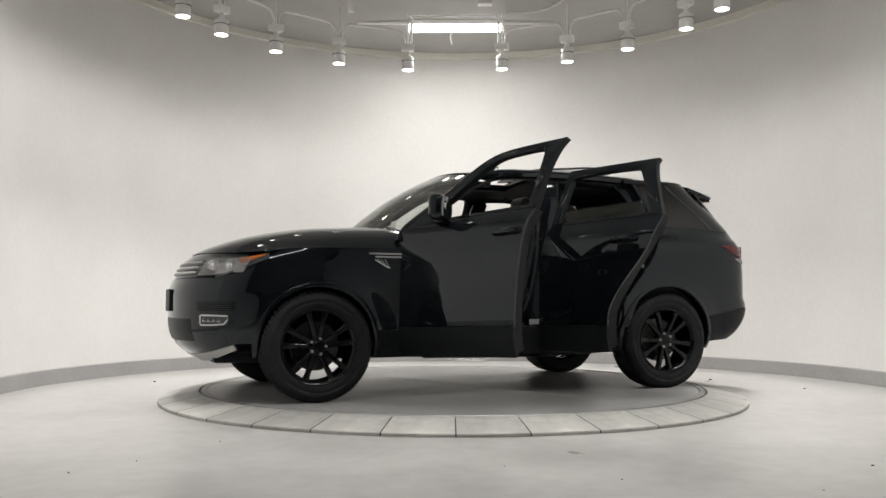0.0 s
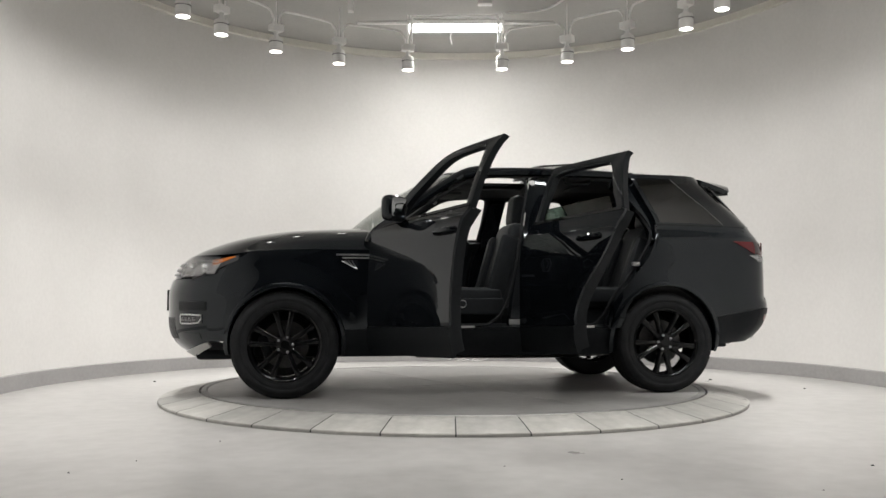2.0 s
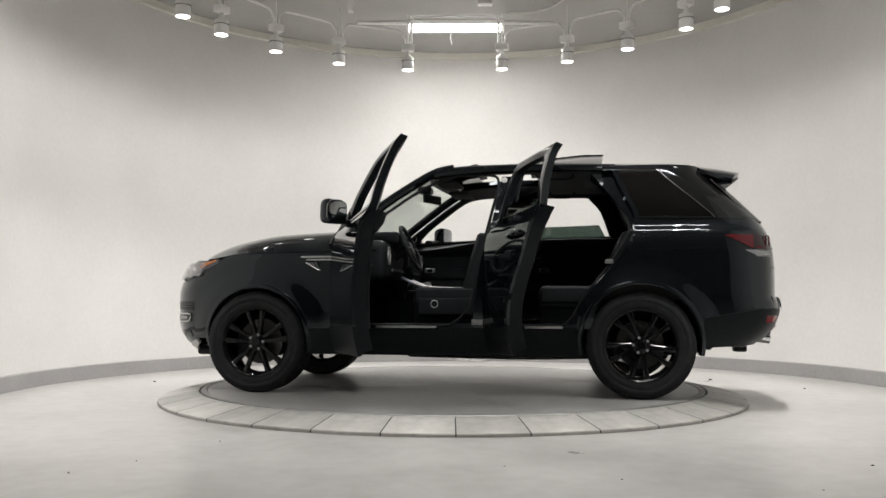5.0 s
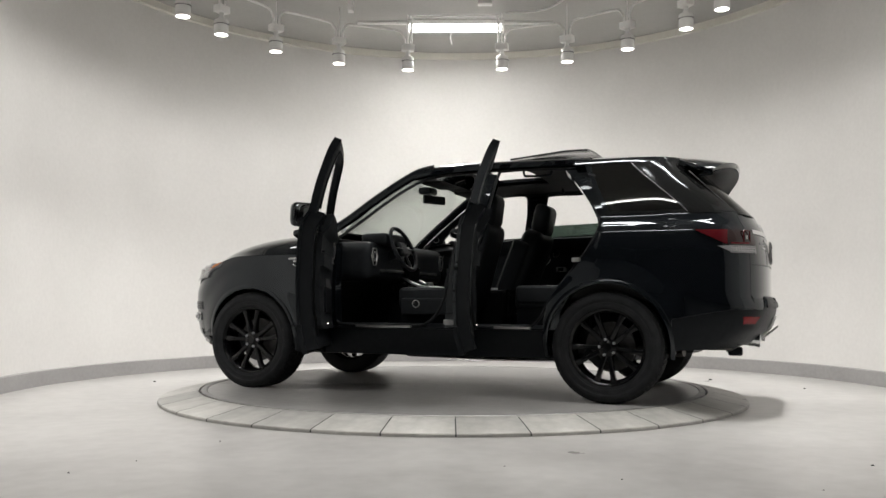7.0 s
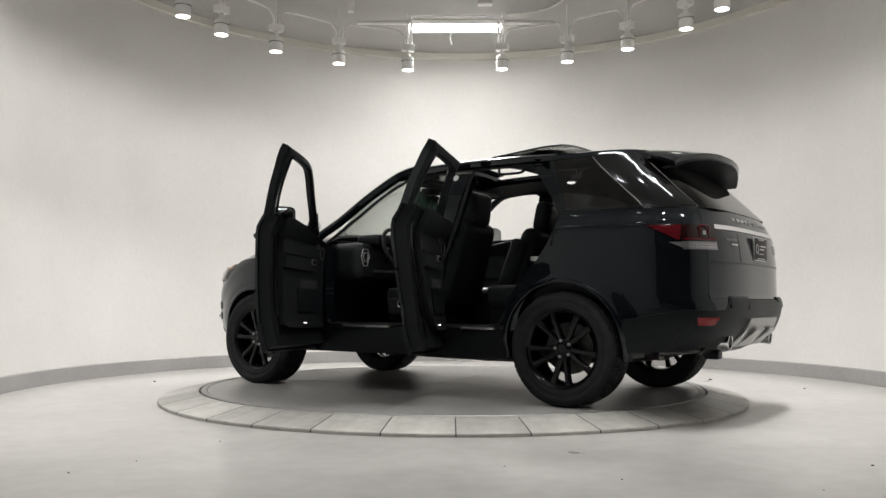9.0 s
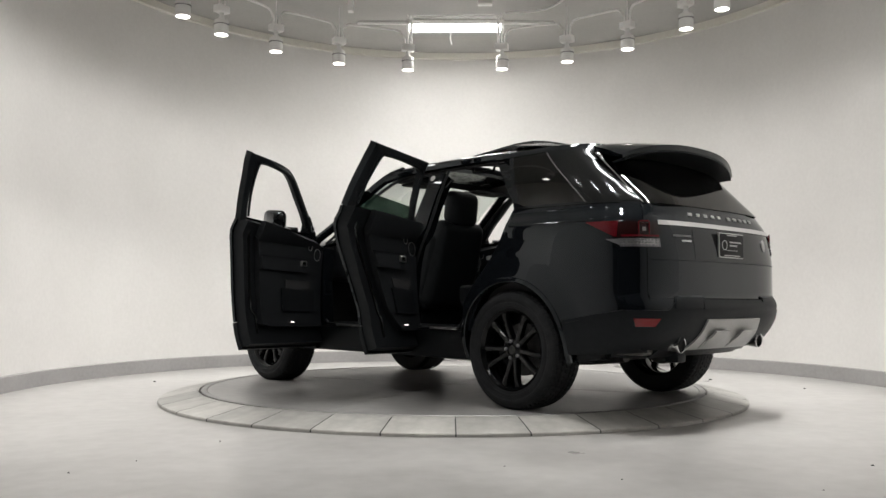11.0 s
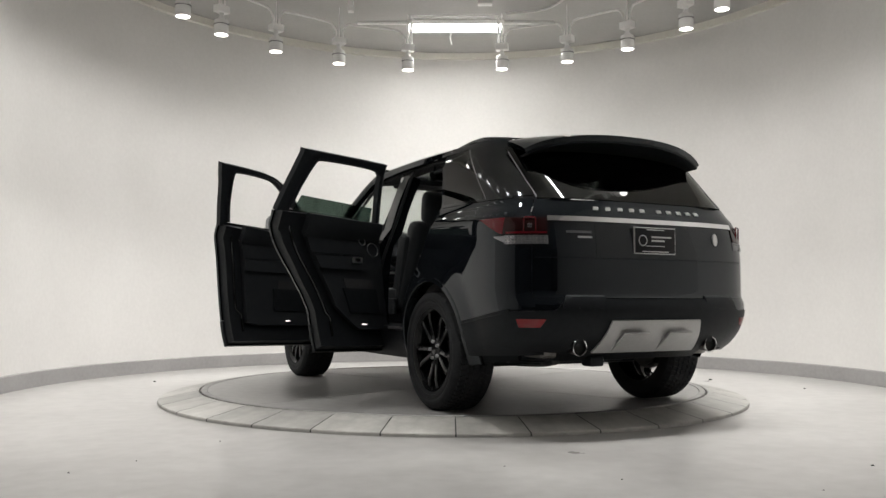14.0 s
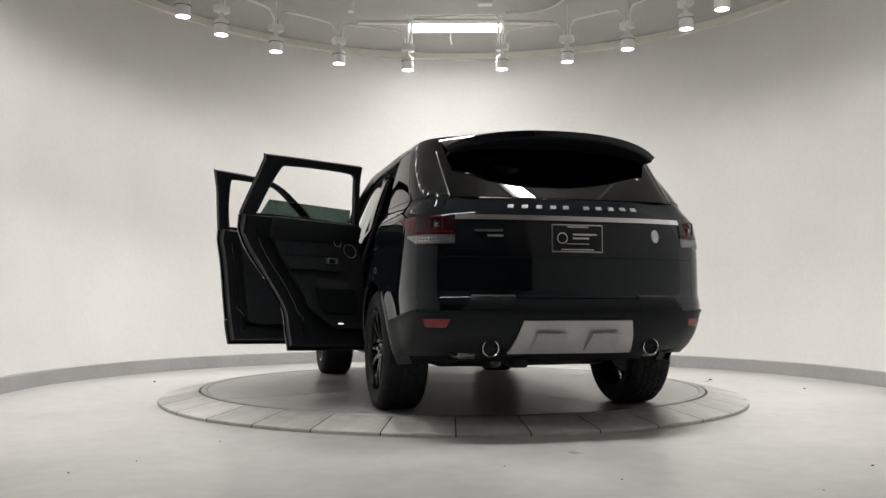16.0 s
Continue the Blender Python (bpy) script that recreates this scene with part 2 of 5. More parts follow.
# ---- ceiling fixtures ----
def build_downlights():
    first = None
    for i, ang in enumerate(LAMP_ANGLES):
        a = radians(ang)
        x, y = LAMP_C.x + LAMP_R * math.sin(a), LAMP_C.y + LAMP_R * math.cos(a)
        m = pose(x, y, LAMP_Z, 0, 0, -ang)
        if first is None:
            first = empty("downlight", m)
            tagged(first, "white cylindrical spot lamp hanging from a junction box", "downlight", "ring of downlights")
            part("housing", lathe([(0.0, 0.155), (0.055, 0.155), (0.066, 0.15), (0.071, 0.14), (0.072, 0.004), (0.070, 0.0), (0.064, 0.0), (0.063, 0.006), (0.0, 0.006)], 28), M_WHITE, first)
            part("lens", lathe([(0.0, 0.003), (0.062, 0.003)], 28), M_LENS, first, "glowing lens")
            bm = bmesh.new()
            for k in range(22):
                t = math.tau * k / 22
                add_box(bm, (0, 0, 0), (0.013, 0.006, 0.009), 0, pose(0.0715 * math.cos(t), 0.0715 * math.sin(t), 0.104, 0, 0, math.degrees(t) + 90))
            part("vent_slots", bm, M_VENT, first, "dark vent slots")
            part("swivel", lathe([(0.0, 0.225), (0.022, 0.225), (0.026, 0.205), (0.018, 0.195), (0.030, 0.185), (0.030, 0.165), (0.022, 0.155), (0, 0.155)], 20), M_WHITE, first)
            part("junction_box", box((0, 0, 0.265), (0.145, 0.10, 0.075), 0.008), M_WHITE, first)
            part("hanger_rod", tube([(0, 0, 0.30), (0, 0, CEIL - LAMP_Z)], 0.006, 6), M_WHITE, first)
        else:
            copy_thing(first, m)
        spot(x, y, LAMP_Z - 0.012, ang)
    order = sorted(LAMP_ANGLES)
    for a, b in zip(order, order[1:]):
        pa, pb = (LAMP_C + Vector((LAMP_R * math.sin(radians(q)), LAMP_R * math.cos(radians(q)), LAMP_Z + 0.30)) for q in (a, b))
        d = (pb - pa).normalized()
        s, e = pa + d * 0.04, pb - d * 0.04
        if a < 0 < b:
            # the middle pair is joined by a loop over the strip light
            pts = [s, s + Vector((0, 0, 0.26)), s + d * 0.02 + Vector((0, 0, 0.31)), s + d * 0.09 + Vector((0, 0, 0.335)),
                   e - d * 0.09 + Vector((0, 0, 0.335)), e - d * 0.02 + Vector((0, 0, 0.31)), e + Vector((0, 0, 0.26)), e]
        else:
            pts = [s, s + Vector((0, 0, 0.07)), s + d * 0.03 + Vector((0, 0, 0.135)), s + d * 0.11 + Vector((0, 0, 0.165)),
                   e - d * 0.13 + Vector((0, 0, 0.160)), e - d * 0.04 + Vector((0, 0, 0.130)), e + Vector((0, 0, 0.06)), e]
        tagged(finish("conduit", tube(smooth_path(pts, 5), 0.013, 8), M_WHITE), "white bent conduit pipe between two spot lamps", "conduit", "lamp conduits")


def build_strip(x, y, turn, L, watts):
    f = empty("fluorescent_fixture", pose(x, y, 3.99, 0, 0, turn))
    tagged(f, "lit white fluorescent strip light under the ceiling", "strip light", "strip lights")
    bm = box((0, 0, 0.04), (L, 0.16, 0.05), 0.006)
    part("housing", bm, M_WHITE, f)
    part("diffuser", box((0, 0, -0.02), (L - 0.03, 0.12, 0.06), 0.022, seg=4), M_TUBE, f, "glowing diffuser")
    for s in (-1, 1):
        part("end_cap", box((s * (L / 2 + 0.006), 0, 0.0), (0.022, 0.165, 0.13), 0.006), M_WHITE, f)
        part("hanger", tube([(s * 0.5, 0, 0.07), (s * 0.5, 0, CEIL - 3.99)], 0.008, 6), M_WHITE, f)
        part("feed_pipe", tube([(s * (L / 2), 0, 0.05), (s * (L / 2 + 0.62), 0.02, 0.06)], 0.022, 10), M_WHITE, f)
    strip(x, y, 3.936, L - 0.06, turn, watts)


def build_clutter():
    tagged(finish("ceiling_pipe", tube(smooth_path([(0.62, 2.35, 4.03), (0.95, 2.3, 4.035), (1.15, 2.1, 4.035), (1.35, 1.5, 4.035)], 6), 0.012, 8), M_WHITE), "thin white conduit under the ceiling", "conduit")
    tagged(finish("ceiling_bracket", box((-1.12, 1.85, 3.97), (0.06, 0.10, 0.18), 0.006), M_WHITE), "white steel bracket under the ceiling", "bracket")
    tagged(finish("ceiling_box", box((0.36, 2.0, 4.03), (0.16, 0.10, 0.05), 0.006), M_WHITE), "pale junction box on the ceiling", "junction box")
    tagged(finish("ceiling_hook", tube(smooth_path([(-0.02, 3.05, 4.05), (-0.03, 3.06, 3.96), (-0.01, 3.12, 3.90)], 5), 0.010, 6), M_WHITE), "short white pipe stub under the ceiling", "pipe")
    rnd = random.Random(5)
    for k in range(4):
        x0, y0 = 0.06 + 0.07 * k, 3.95
        pts = [(x0 - 0.12 + 0.07 * q + rnd.uniform(-0.02, 0.02), y0 + rnd.uniform(-0.05, 0.05), FLOOR + 0.004 + abs(rnd.gauss(0, 0.022))) for q in range(6)]
        tagged(finish("cable", tube(smooth_path(pts, 5), 0.0022, 6), M_WHITE), "loose white cable on the floor by the wall", "cable", "loose cables")
    bm = bmesh.new()
    for x, y, s in ((-2.06, -4.0, 0.011), (-1.90, -4.22, 0.009), (-1.82, -4.36, 0.008), (2.02, -3.2, 0.009), (-2.35, -3.95, 0.006), (-1.75, -3.45, 0.006), (-1.55, -3.15, 0.005), (0.75, -3.55, 0.006), (0.25, -3.25, 0.006), (1.55, -3.75, 0.005), (-2.6, -3.3, 0.007), (1.1, -4.1, 0.005), (-1.3, -2.55, 0.006), (2.6, 1.35, 0.02), (3.2, 0.5, 0.012), (-2.9, 1.0, 0.015)):
        add_box(bm, (x, y, FLOOR + s * 0.3), (s * 1.5, s, s * 0.6), s * 0.2, None, 1)
    tagged(finish("floor_specks", bm, M_GAP), "dark specks of grit on the floor", "debris", kind="stuff")


build_booth()
disc = build_turntable()
build_downlights()
build_strip(0.035, 2.72, 0, 1.12, 46.0)
build_strip(1.2, -1.85, -16, 2.3, 36.0)
build_strip(-0.6, -4.7, 0, 2.3, 14.0)
build_clutter()
# ---- car: materials ----
M_PAINT = mat("black_car_paint", (0.0052, 0.0064, 0.0081), 0.02, spec=0.5)
M_SATIN = vary(mat("satin_black_trim", (0.010, 0.0106, 0.0118), 0.42, spec=0.16), 30, (0.0078, 0.0087, 0.0099), (0.0125, 0.0137, 0.0153), 0.15, fine=400)
M_GLOSSB = mat("gloss_black_plastic", (0.008, 0.008, 0.008), 0.08)
M_LEATHER = vary(mat("black_leather", (0.014, 0.014, 0.015), 0.5, spec=0.3), 20, (0.0105, 0.0115, 0.0129), (0.017, 0.0184, 0.0203), 0.3, fine=260)
M_HEAD = vary(mat("dark_headliner", (0.02, 0.02, 0.021), 0.9), 15, (0.016, 0.016, 0.017), (0.024, 0.024, 0.025), 0.2, fine=300)
M_RUBBER = vary(mat("tyre_rubber", (0.016, 0.016, 0.0165), 0.75, spec=0.2), 14, (0.013, 0.0133, 0.0142), (0.025, 0.0254, 0.0265), 0.2, fine=120)
M_RIMB = mat("gloss_black_alloy", (0.005, 0.0053, 0.006), 0.09, spec=0.26)
M_DISC_STEEL = vary(mat("dark_brake_steel", (0.08, 0.08, 0.08), 0.45, 0.7), 18, (0.05, 0.05, 0.05), (0.10, 0.10, 0.098), 0.05)
M_CHROME = mat("chrome", (0.75, 0.75, 0.76), 0.12, 1.0)
M_SATCHROME = vary(mat("satin_silver", (0.55, 0.55, 0.55), 0.35, 1.0), 10, (0.50, 0.50, 0.50), (0.60, 0.60, 0.60), 0.03)
M_SKID = vary(mat("silver_painted_skid_plate", (0.46, 0.46, 0.455), 0.42, 0.3), 8, (0.42, 0.42, 0.415), (0.50, 0.50, 0.495), 0.05)
M_STEEL = vary(mat("exhaust_steel", (0.35, 0.34, 0.33), 0.4, 0.9), 12, (0.12, 0.115, 0.11), (0.30, 0.29, 0.275), 0.1)
M_RED = mat("red_lamp_lens", (0.075, 0.005, 0.008), 0.1)
M_REFL = mat("red_reflector", (0.20, 0.004, 0.008), 0.12)
M_DARKRED = mat("smoked_red_lens", (0.014, 0.003, 0.0032), 0.06)
M_BADGE = mat("dark_badge_metal", (0.16, 0.16, 0.165), 0.3, 0.8)
M_CLEARL = mat("clear_lamp_lens", (0.24, 0.24, 0.25), 0.12, 0.5, 0.6)
M_AMBER = mat("amber_lens", (0.48, 0.13, 0.015), 0.12, 0, 1.0)
M_LAMPIN = mat("lamp_reflector", (0.42, 0.42, 0.43), 0.18, 0.8)
M_LAMPDARK = mat("lamp_bezel", (0.05, 0.05, 0.052), 0.25)
M_GLASS_CLEAR = glass("windscreen_glass", (0.86, 0.89, 0.87))
M_GLASS_TINT = glass("privacy_glass", (0.10, 0.115, 0.105))
M_GLASS_REAR = glass("dark_rear_glass", (0.12, 0.13, 0.125))
M_GLASS_DOOR = glass("green_tinted_door_glass", (0.28, 0.34, 0.31))
M_GLASS_LAMP = glass("lamp_cover", (0.9, 0.9, 0.9))
M_MIRROR = mat("mirror_glass", (0.30, 0.31, 0.32), 0.02, 1.0)
M_NUT = mat("grey_nut_steel", (0.42, 0.42, 0.43), 0.3, 0.4)
M_LABEL = mat("pale_sticker", (0.55, 0.55, 0.55), 0.5)
M_STICKER = mat("grey_printed_sticker", (0.30, 0.30, 0.30), 0.5)
M_PLATE = mat("dark_plate_insert", (0.012, 0.012, 0.013), 0.5, spec=0.2)
M_COURTESY = glow("courtesy_lamp", (1.0, 0.85, 0.85), 2.5)
for m_ in (M_PAINT, M_SATIN, M_GLOSSB, M_LEATHER, M_RUBBER):
    m_.node_tree.nodes["Principled BSDF"].inputs["Specular Tint"].default_value = (0.88, 0.95, 1.0, 1.0)
M_BLUE = glow("footwell_lamp", (0.25, 0.3, 1.0), 0.35)


# ---- car: the body's surface. x forward, y to its left, z up, wheels on z = 0 ----
def lut(*pts):
    """Smooth curve through (x, y) pairs in rising x."""
    xs = [p[0] for p in pts]
    ys = [p[1] for p in pts]
    n = len(pts)
    sl = [(ys[i + 1] - ys[i]) / (xs[i + 1] - xs[i]) for i in range(n - 1)]
    m = [sl[0]] + [0.0 if sl[i - 1] * sl[i] <= 0 else 2 * sl[i - 1] * sl[i] / (sl[i - 1] + sl[i]) for i in range(1, n - 1)] + [sl[-1]]

    def f(x):
        if x <= xs[0]:
            return ys[0]
        if x >= xs[-1]:
            return ys[-1]
        i = 0
        while x > xs[i + 1]:
            i += 1
        h = xs[i + 1] - xs[i]
        t = (x - xs[i]) / h
        return ((2 * t ** 3 - 3 * t * t + 1) * ys[i] + (t ** 3 - 2 * t * t + t) * h * m[i]
                + (-2 * t ** 3 + 3 * t * t) * ys[i + 1] + (t ** 3 - t * t) * h * m[i + 1])
    return f


plan = lut((-2.5, 0.942), (-1.9, 0.968), (-1.46, 0.975), (-1.0, 0.975), (-0.4, 0.972), (0.4, 0.972), (1.0, 0.975), (1.46, 0.975), (2.0, 0.972), (2.4, 0.96))
tuck = lut((0.2, -0.10), (0.30, -0.075), (0.45, -0.03), (0.62, -0.008), (0.80, 0.0), (0.98, -0.002), (1.12, -0.010), (1.19, -0.020), (1.225, -0.036), (1.26, -0.066), (1.29, -0.082), (1.31, -0.086), (1.45, -0.118), (1.60, -0.168), (1.70, -0.210), (1.76, -0.255), (1.82, -0.33))
nose_x = lut((0.22, 2.06), (0.30, 2.22), (0.40, 2.34), (0.53, 2.38), (0.75, 2.385), (0.89, 2.345), (0.97, 2.30), (1.03, 2.24), (1.10, 2.13))
tail_x = lut((0.30, -2.20), (0.36, -2.30), (0.44, -2.42), (0.54, -2.50), (0.66, -2.535), (0.72, -2.525), (0.74, -2.505), (0.96, -2.505), (1.10, -2.49), (1.19, -2.470), (1.30, -2.418), (1.45, -2.275), (1.62, -2.095), (1.72, -2.01), (1.8, -1.98))
NP, NQ, TP, TQ = 3.2, 2.5, 6.5, 2.95


def flare(x, z):
    """Swell of the body round the wheel arches."""
    r = math.hypot(abs(x) - 1.4615, z - 0.40)
    t = min(1.0, max(0.0, (r - 0.42) / 0.19))
    return 0.026 * (1 - t) ** 2 * (1 + 2 * t)


def half(x, z):
    """Half width of the body."""
    w = plan(x) + tuck(z) + flare(x, z)
    xf, xr = nose_x(z), tail_x(z)
    xs, xt = xf - 1.05, xr + 0.80
    if x > xs:
        w *= max(0.0, 1 - min(1.0, (x - xs) / 1.05) ** NP) ** (1 / NQ)
    if x < xt:
        w *= max(0.0, 1 - min(1.0, (xt - x) / 0.80) ** TP) ** (1 / TQ)
    return w


def side_fn(s):
    return lambda x, z: Vector((x, s * half(x, z), z))


def nose_fn(a, z):
    """Round the nose; a = 0 in the middle, +-90 degrees at the sides."""
    c, n = max(math.cos(a), 0.0), abs(math.sin(a))
    xf = nose_x(z)
    x = xf - 1.05 + 1.05 * c ** (2 / NP)
    return Vector((x, math.copysign((plan(x) + tuck(z)) * n ** (2 / NQ), a), z))


def tail_fn(a, z):
    c, n = max(math.cos(a), 0.0), abs(math.sin(a))
    xr = tail_x(z)
    x = xr + 0.80 - 0.80 * c ** (2 / TP)
    return Vector((x, math.copysign((plan(x) + tuck(z)) * n ** (2 / TQ), a), z))


def tail_a(y, z):
    return math.copysign(math.asin(min(1, (abs(y) / (plan(-2.3) + tuck(z))) ** (TQ / 2))), y)


def nose_a(y, z):
    return math.copysign(math.asin(min(1, (abs(y) / (plan(2.2) + tuck(z))) ** (NQ / 2))), y)


def patch(fn, u0, u1, v0, v1, nu=16, nv=10, thick=0.012, off=0.0, centre=Vector((-0.2, 0, 0.8)), bm=None, skip=None):
    """A panel of the surface fn(u, v): u from u0 to u1, v between v0(u) and v1(u); it has thickness and a rim. off lifts it."""
    bm = bm or bmesh.new()
    f0 = v0 if callable(v0) else (lambda u: v0)
    f1 = v1 if callable(v1) else (lambda u: v1)
    outer, inner = [], []
    for i in range(nu + 1):
        u = u0 + (u1 - u0) * i / nu
        a, b = f0(u), f1(u)
        ro, ri = [], []
        for j in range(nv + 1):
            v = a + (b - a) * j / nv
            p = fn(u, v)
            e = 2e-3
            uu = u - e if u + e > max(u0, u1) and u0 != u1 else u
            du = fn(uu + e, v) - fn(uu, v)
            dv = fn(u, v + e) - fn(u, v - e)
            n = du.cross(dv)
            n = n.normalized() if n.length > 1e-12 else Vector((0, 0, 1))
            out = Vector((p.x * 0.15, p.y, (p.z - centre.z) * 0.6)) if abs(p.x) < 1.9 else p - centre
            if n.dot(out) < 0:
                n = -n
            ro.append(bm.verts.new(p + n * off))
            ri.append(bm.verts.new(p + n * (off - thick)))
        outer.append(ro)
        inner.append(ri)
    for i in range(nu):
        for j in range(nv):
            if skip and skip(i / nu, j / nv):
                continue
            bm.faces.new((outer[i][j], outer[i + 1][j], outer[i + 1][j + 1], outer[i][j + 1]))
            bm.faces.new((inner[i][j], inner[i][j + 1], inner[i + 1][j + 1], inner[i + 1][j]))
    for i in range(nu):
        for j in (0, nv):
            bm.faces.new((outer[i][j], inner[i][j], inner[i + 1][j], outer[i + 1][j]))
    for j in range(nv):
        for i in (0, nu):
            bm.faces.new((outer[i][j], outer[i][j + 1], inner[i][j + 1], inner[i][j]))
    return bm


def swept(fn, a, b, nv_fn):
    """x between two edges that lean with z: u runs 0..1."""
    return lambda u, z: fn(a(z) + (b(z) - a(z)) * u, z)


AXLE, HUB_Z, TYRE_R = 1.4615, 0.388, 0.392
arch_f = lambda x: HUB_Z + 0.012 + math.sqrt(max(0.0, 0.41 ** 2 - (x - AXLE) ** 2))
arch_r = lambda x: HUB_Z + 0.018 + math.sqrt(max(0.0, 0.428 ** 2 - (x + AXLE) ** 2))
rear_edge = lut((0.36, -0.975), (0.48, -0.985), (0.60, -1.00), (0.727, -1.065), (0.86, -1.165), (0.986, -1.275), (1.12, -1.365), (1.25, -1.415), (1.32, -1.425), (1.505, -1.352), (1.66, -1.285), (1.74, -1.255))
hood_h = lut((0.0, 1.035), (0.04, 1.055), (0.10, 1.082), (0.34, 1.155), (0.57, 1.197), (0.80, 1.222), (1.07, 1.238), (1.45, 1.252))
bump_top = lambda x: 0.585 + 0.17 * max(0.0, -x - 1.9)
BELT = lut((-2.4, 1.302), (-1.4, 1.315), (-0.4, 1.298), (0.5, 1.262), (0.85, 1.232))
FENDER_TOP = lut((0.7, 1.082), (1.6, 1.072), (1.85, 1.045), (2.05, 1.01), (2.2, 0.99))
DOOR_F, DOOR_LOW = 0.805, 0.318
B_EDGE = lut((0.30, -0.262), (0.60, -0.290), (1.0, -0.342), (1.3, -0.415), (1.75, -0.50))


def hood_pt(u, v):
    """u: 0 at the windscreen, 1 at the lip; v: -1..1 across."""
    zf = 1.03
    w = plan(2.2) + tuck(zf)
    y = v * 0.93
    xlip = nose_x(zf) - 1.05 + 1.05 * max(0, 1 - (abs(y) / w) ** NQ) ** (1 / NP)
    xb = 0.86 - 0.14 * v * v
    x = xb + (max(xlip, xb + 0.3) - xb) * u
    ws = half(min(x, xlip - 0.004), FENDER_TOP(x) + 0.004)
    y = v * ws
    d = max(0.0, xlip - x)
    zt = FENDER_TOP(x) + 0.004
    zc = max(hood_h(d) + 0.012 + 0.03 * (1 - v * v) * min(1, 1.4 * d), zt)
    return Vector((x, y, zt + (zc - zt) * max(0.0, 1 - abs(v) ** 5.0) ** 0.62))


roof_c = lut((-2.25, 1.745), (-1.9, 1.790), (-1.5, 1.817), (-1.05, 1.826), (-0.6, 1.826), (-0.15, 1.816), (0.02, 1.803), (0.20, 1.775))


def roof_pt(x, v):
    e = half(max(x, -1.95), 1.735) - max(0, -1.95 - x) * 0.25
    zc = roof_c(x + 0.06 * v * v * (1 if x > -0.3 else 0))
    return Vector((x, v * e, zc - 0.082 * abs(v) ** 2.4))


def screen_pt(u, v):
    """Windscreen; u: 0 at the base, 1 at the header."""
    lo = Vector((1.02 - 0.25 * v * v, v * 0.775, 1.235 - 0.02 * v * v))
    hi = Vector((0.20 - 0.135 * v * v, v * 0.655, 1.778 - 0.055 * v * v))
    p = lo.lerp(hi, u)
    p.z += 0.055 * math.sin(math.pi * u)
    return p


def mirror_bm(bm):
    bmesh.ops.transform(bm, matrix=Matrix.Diagonal((1, -1, 1, 1)), verts=bm.verts)
    return bm


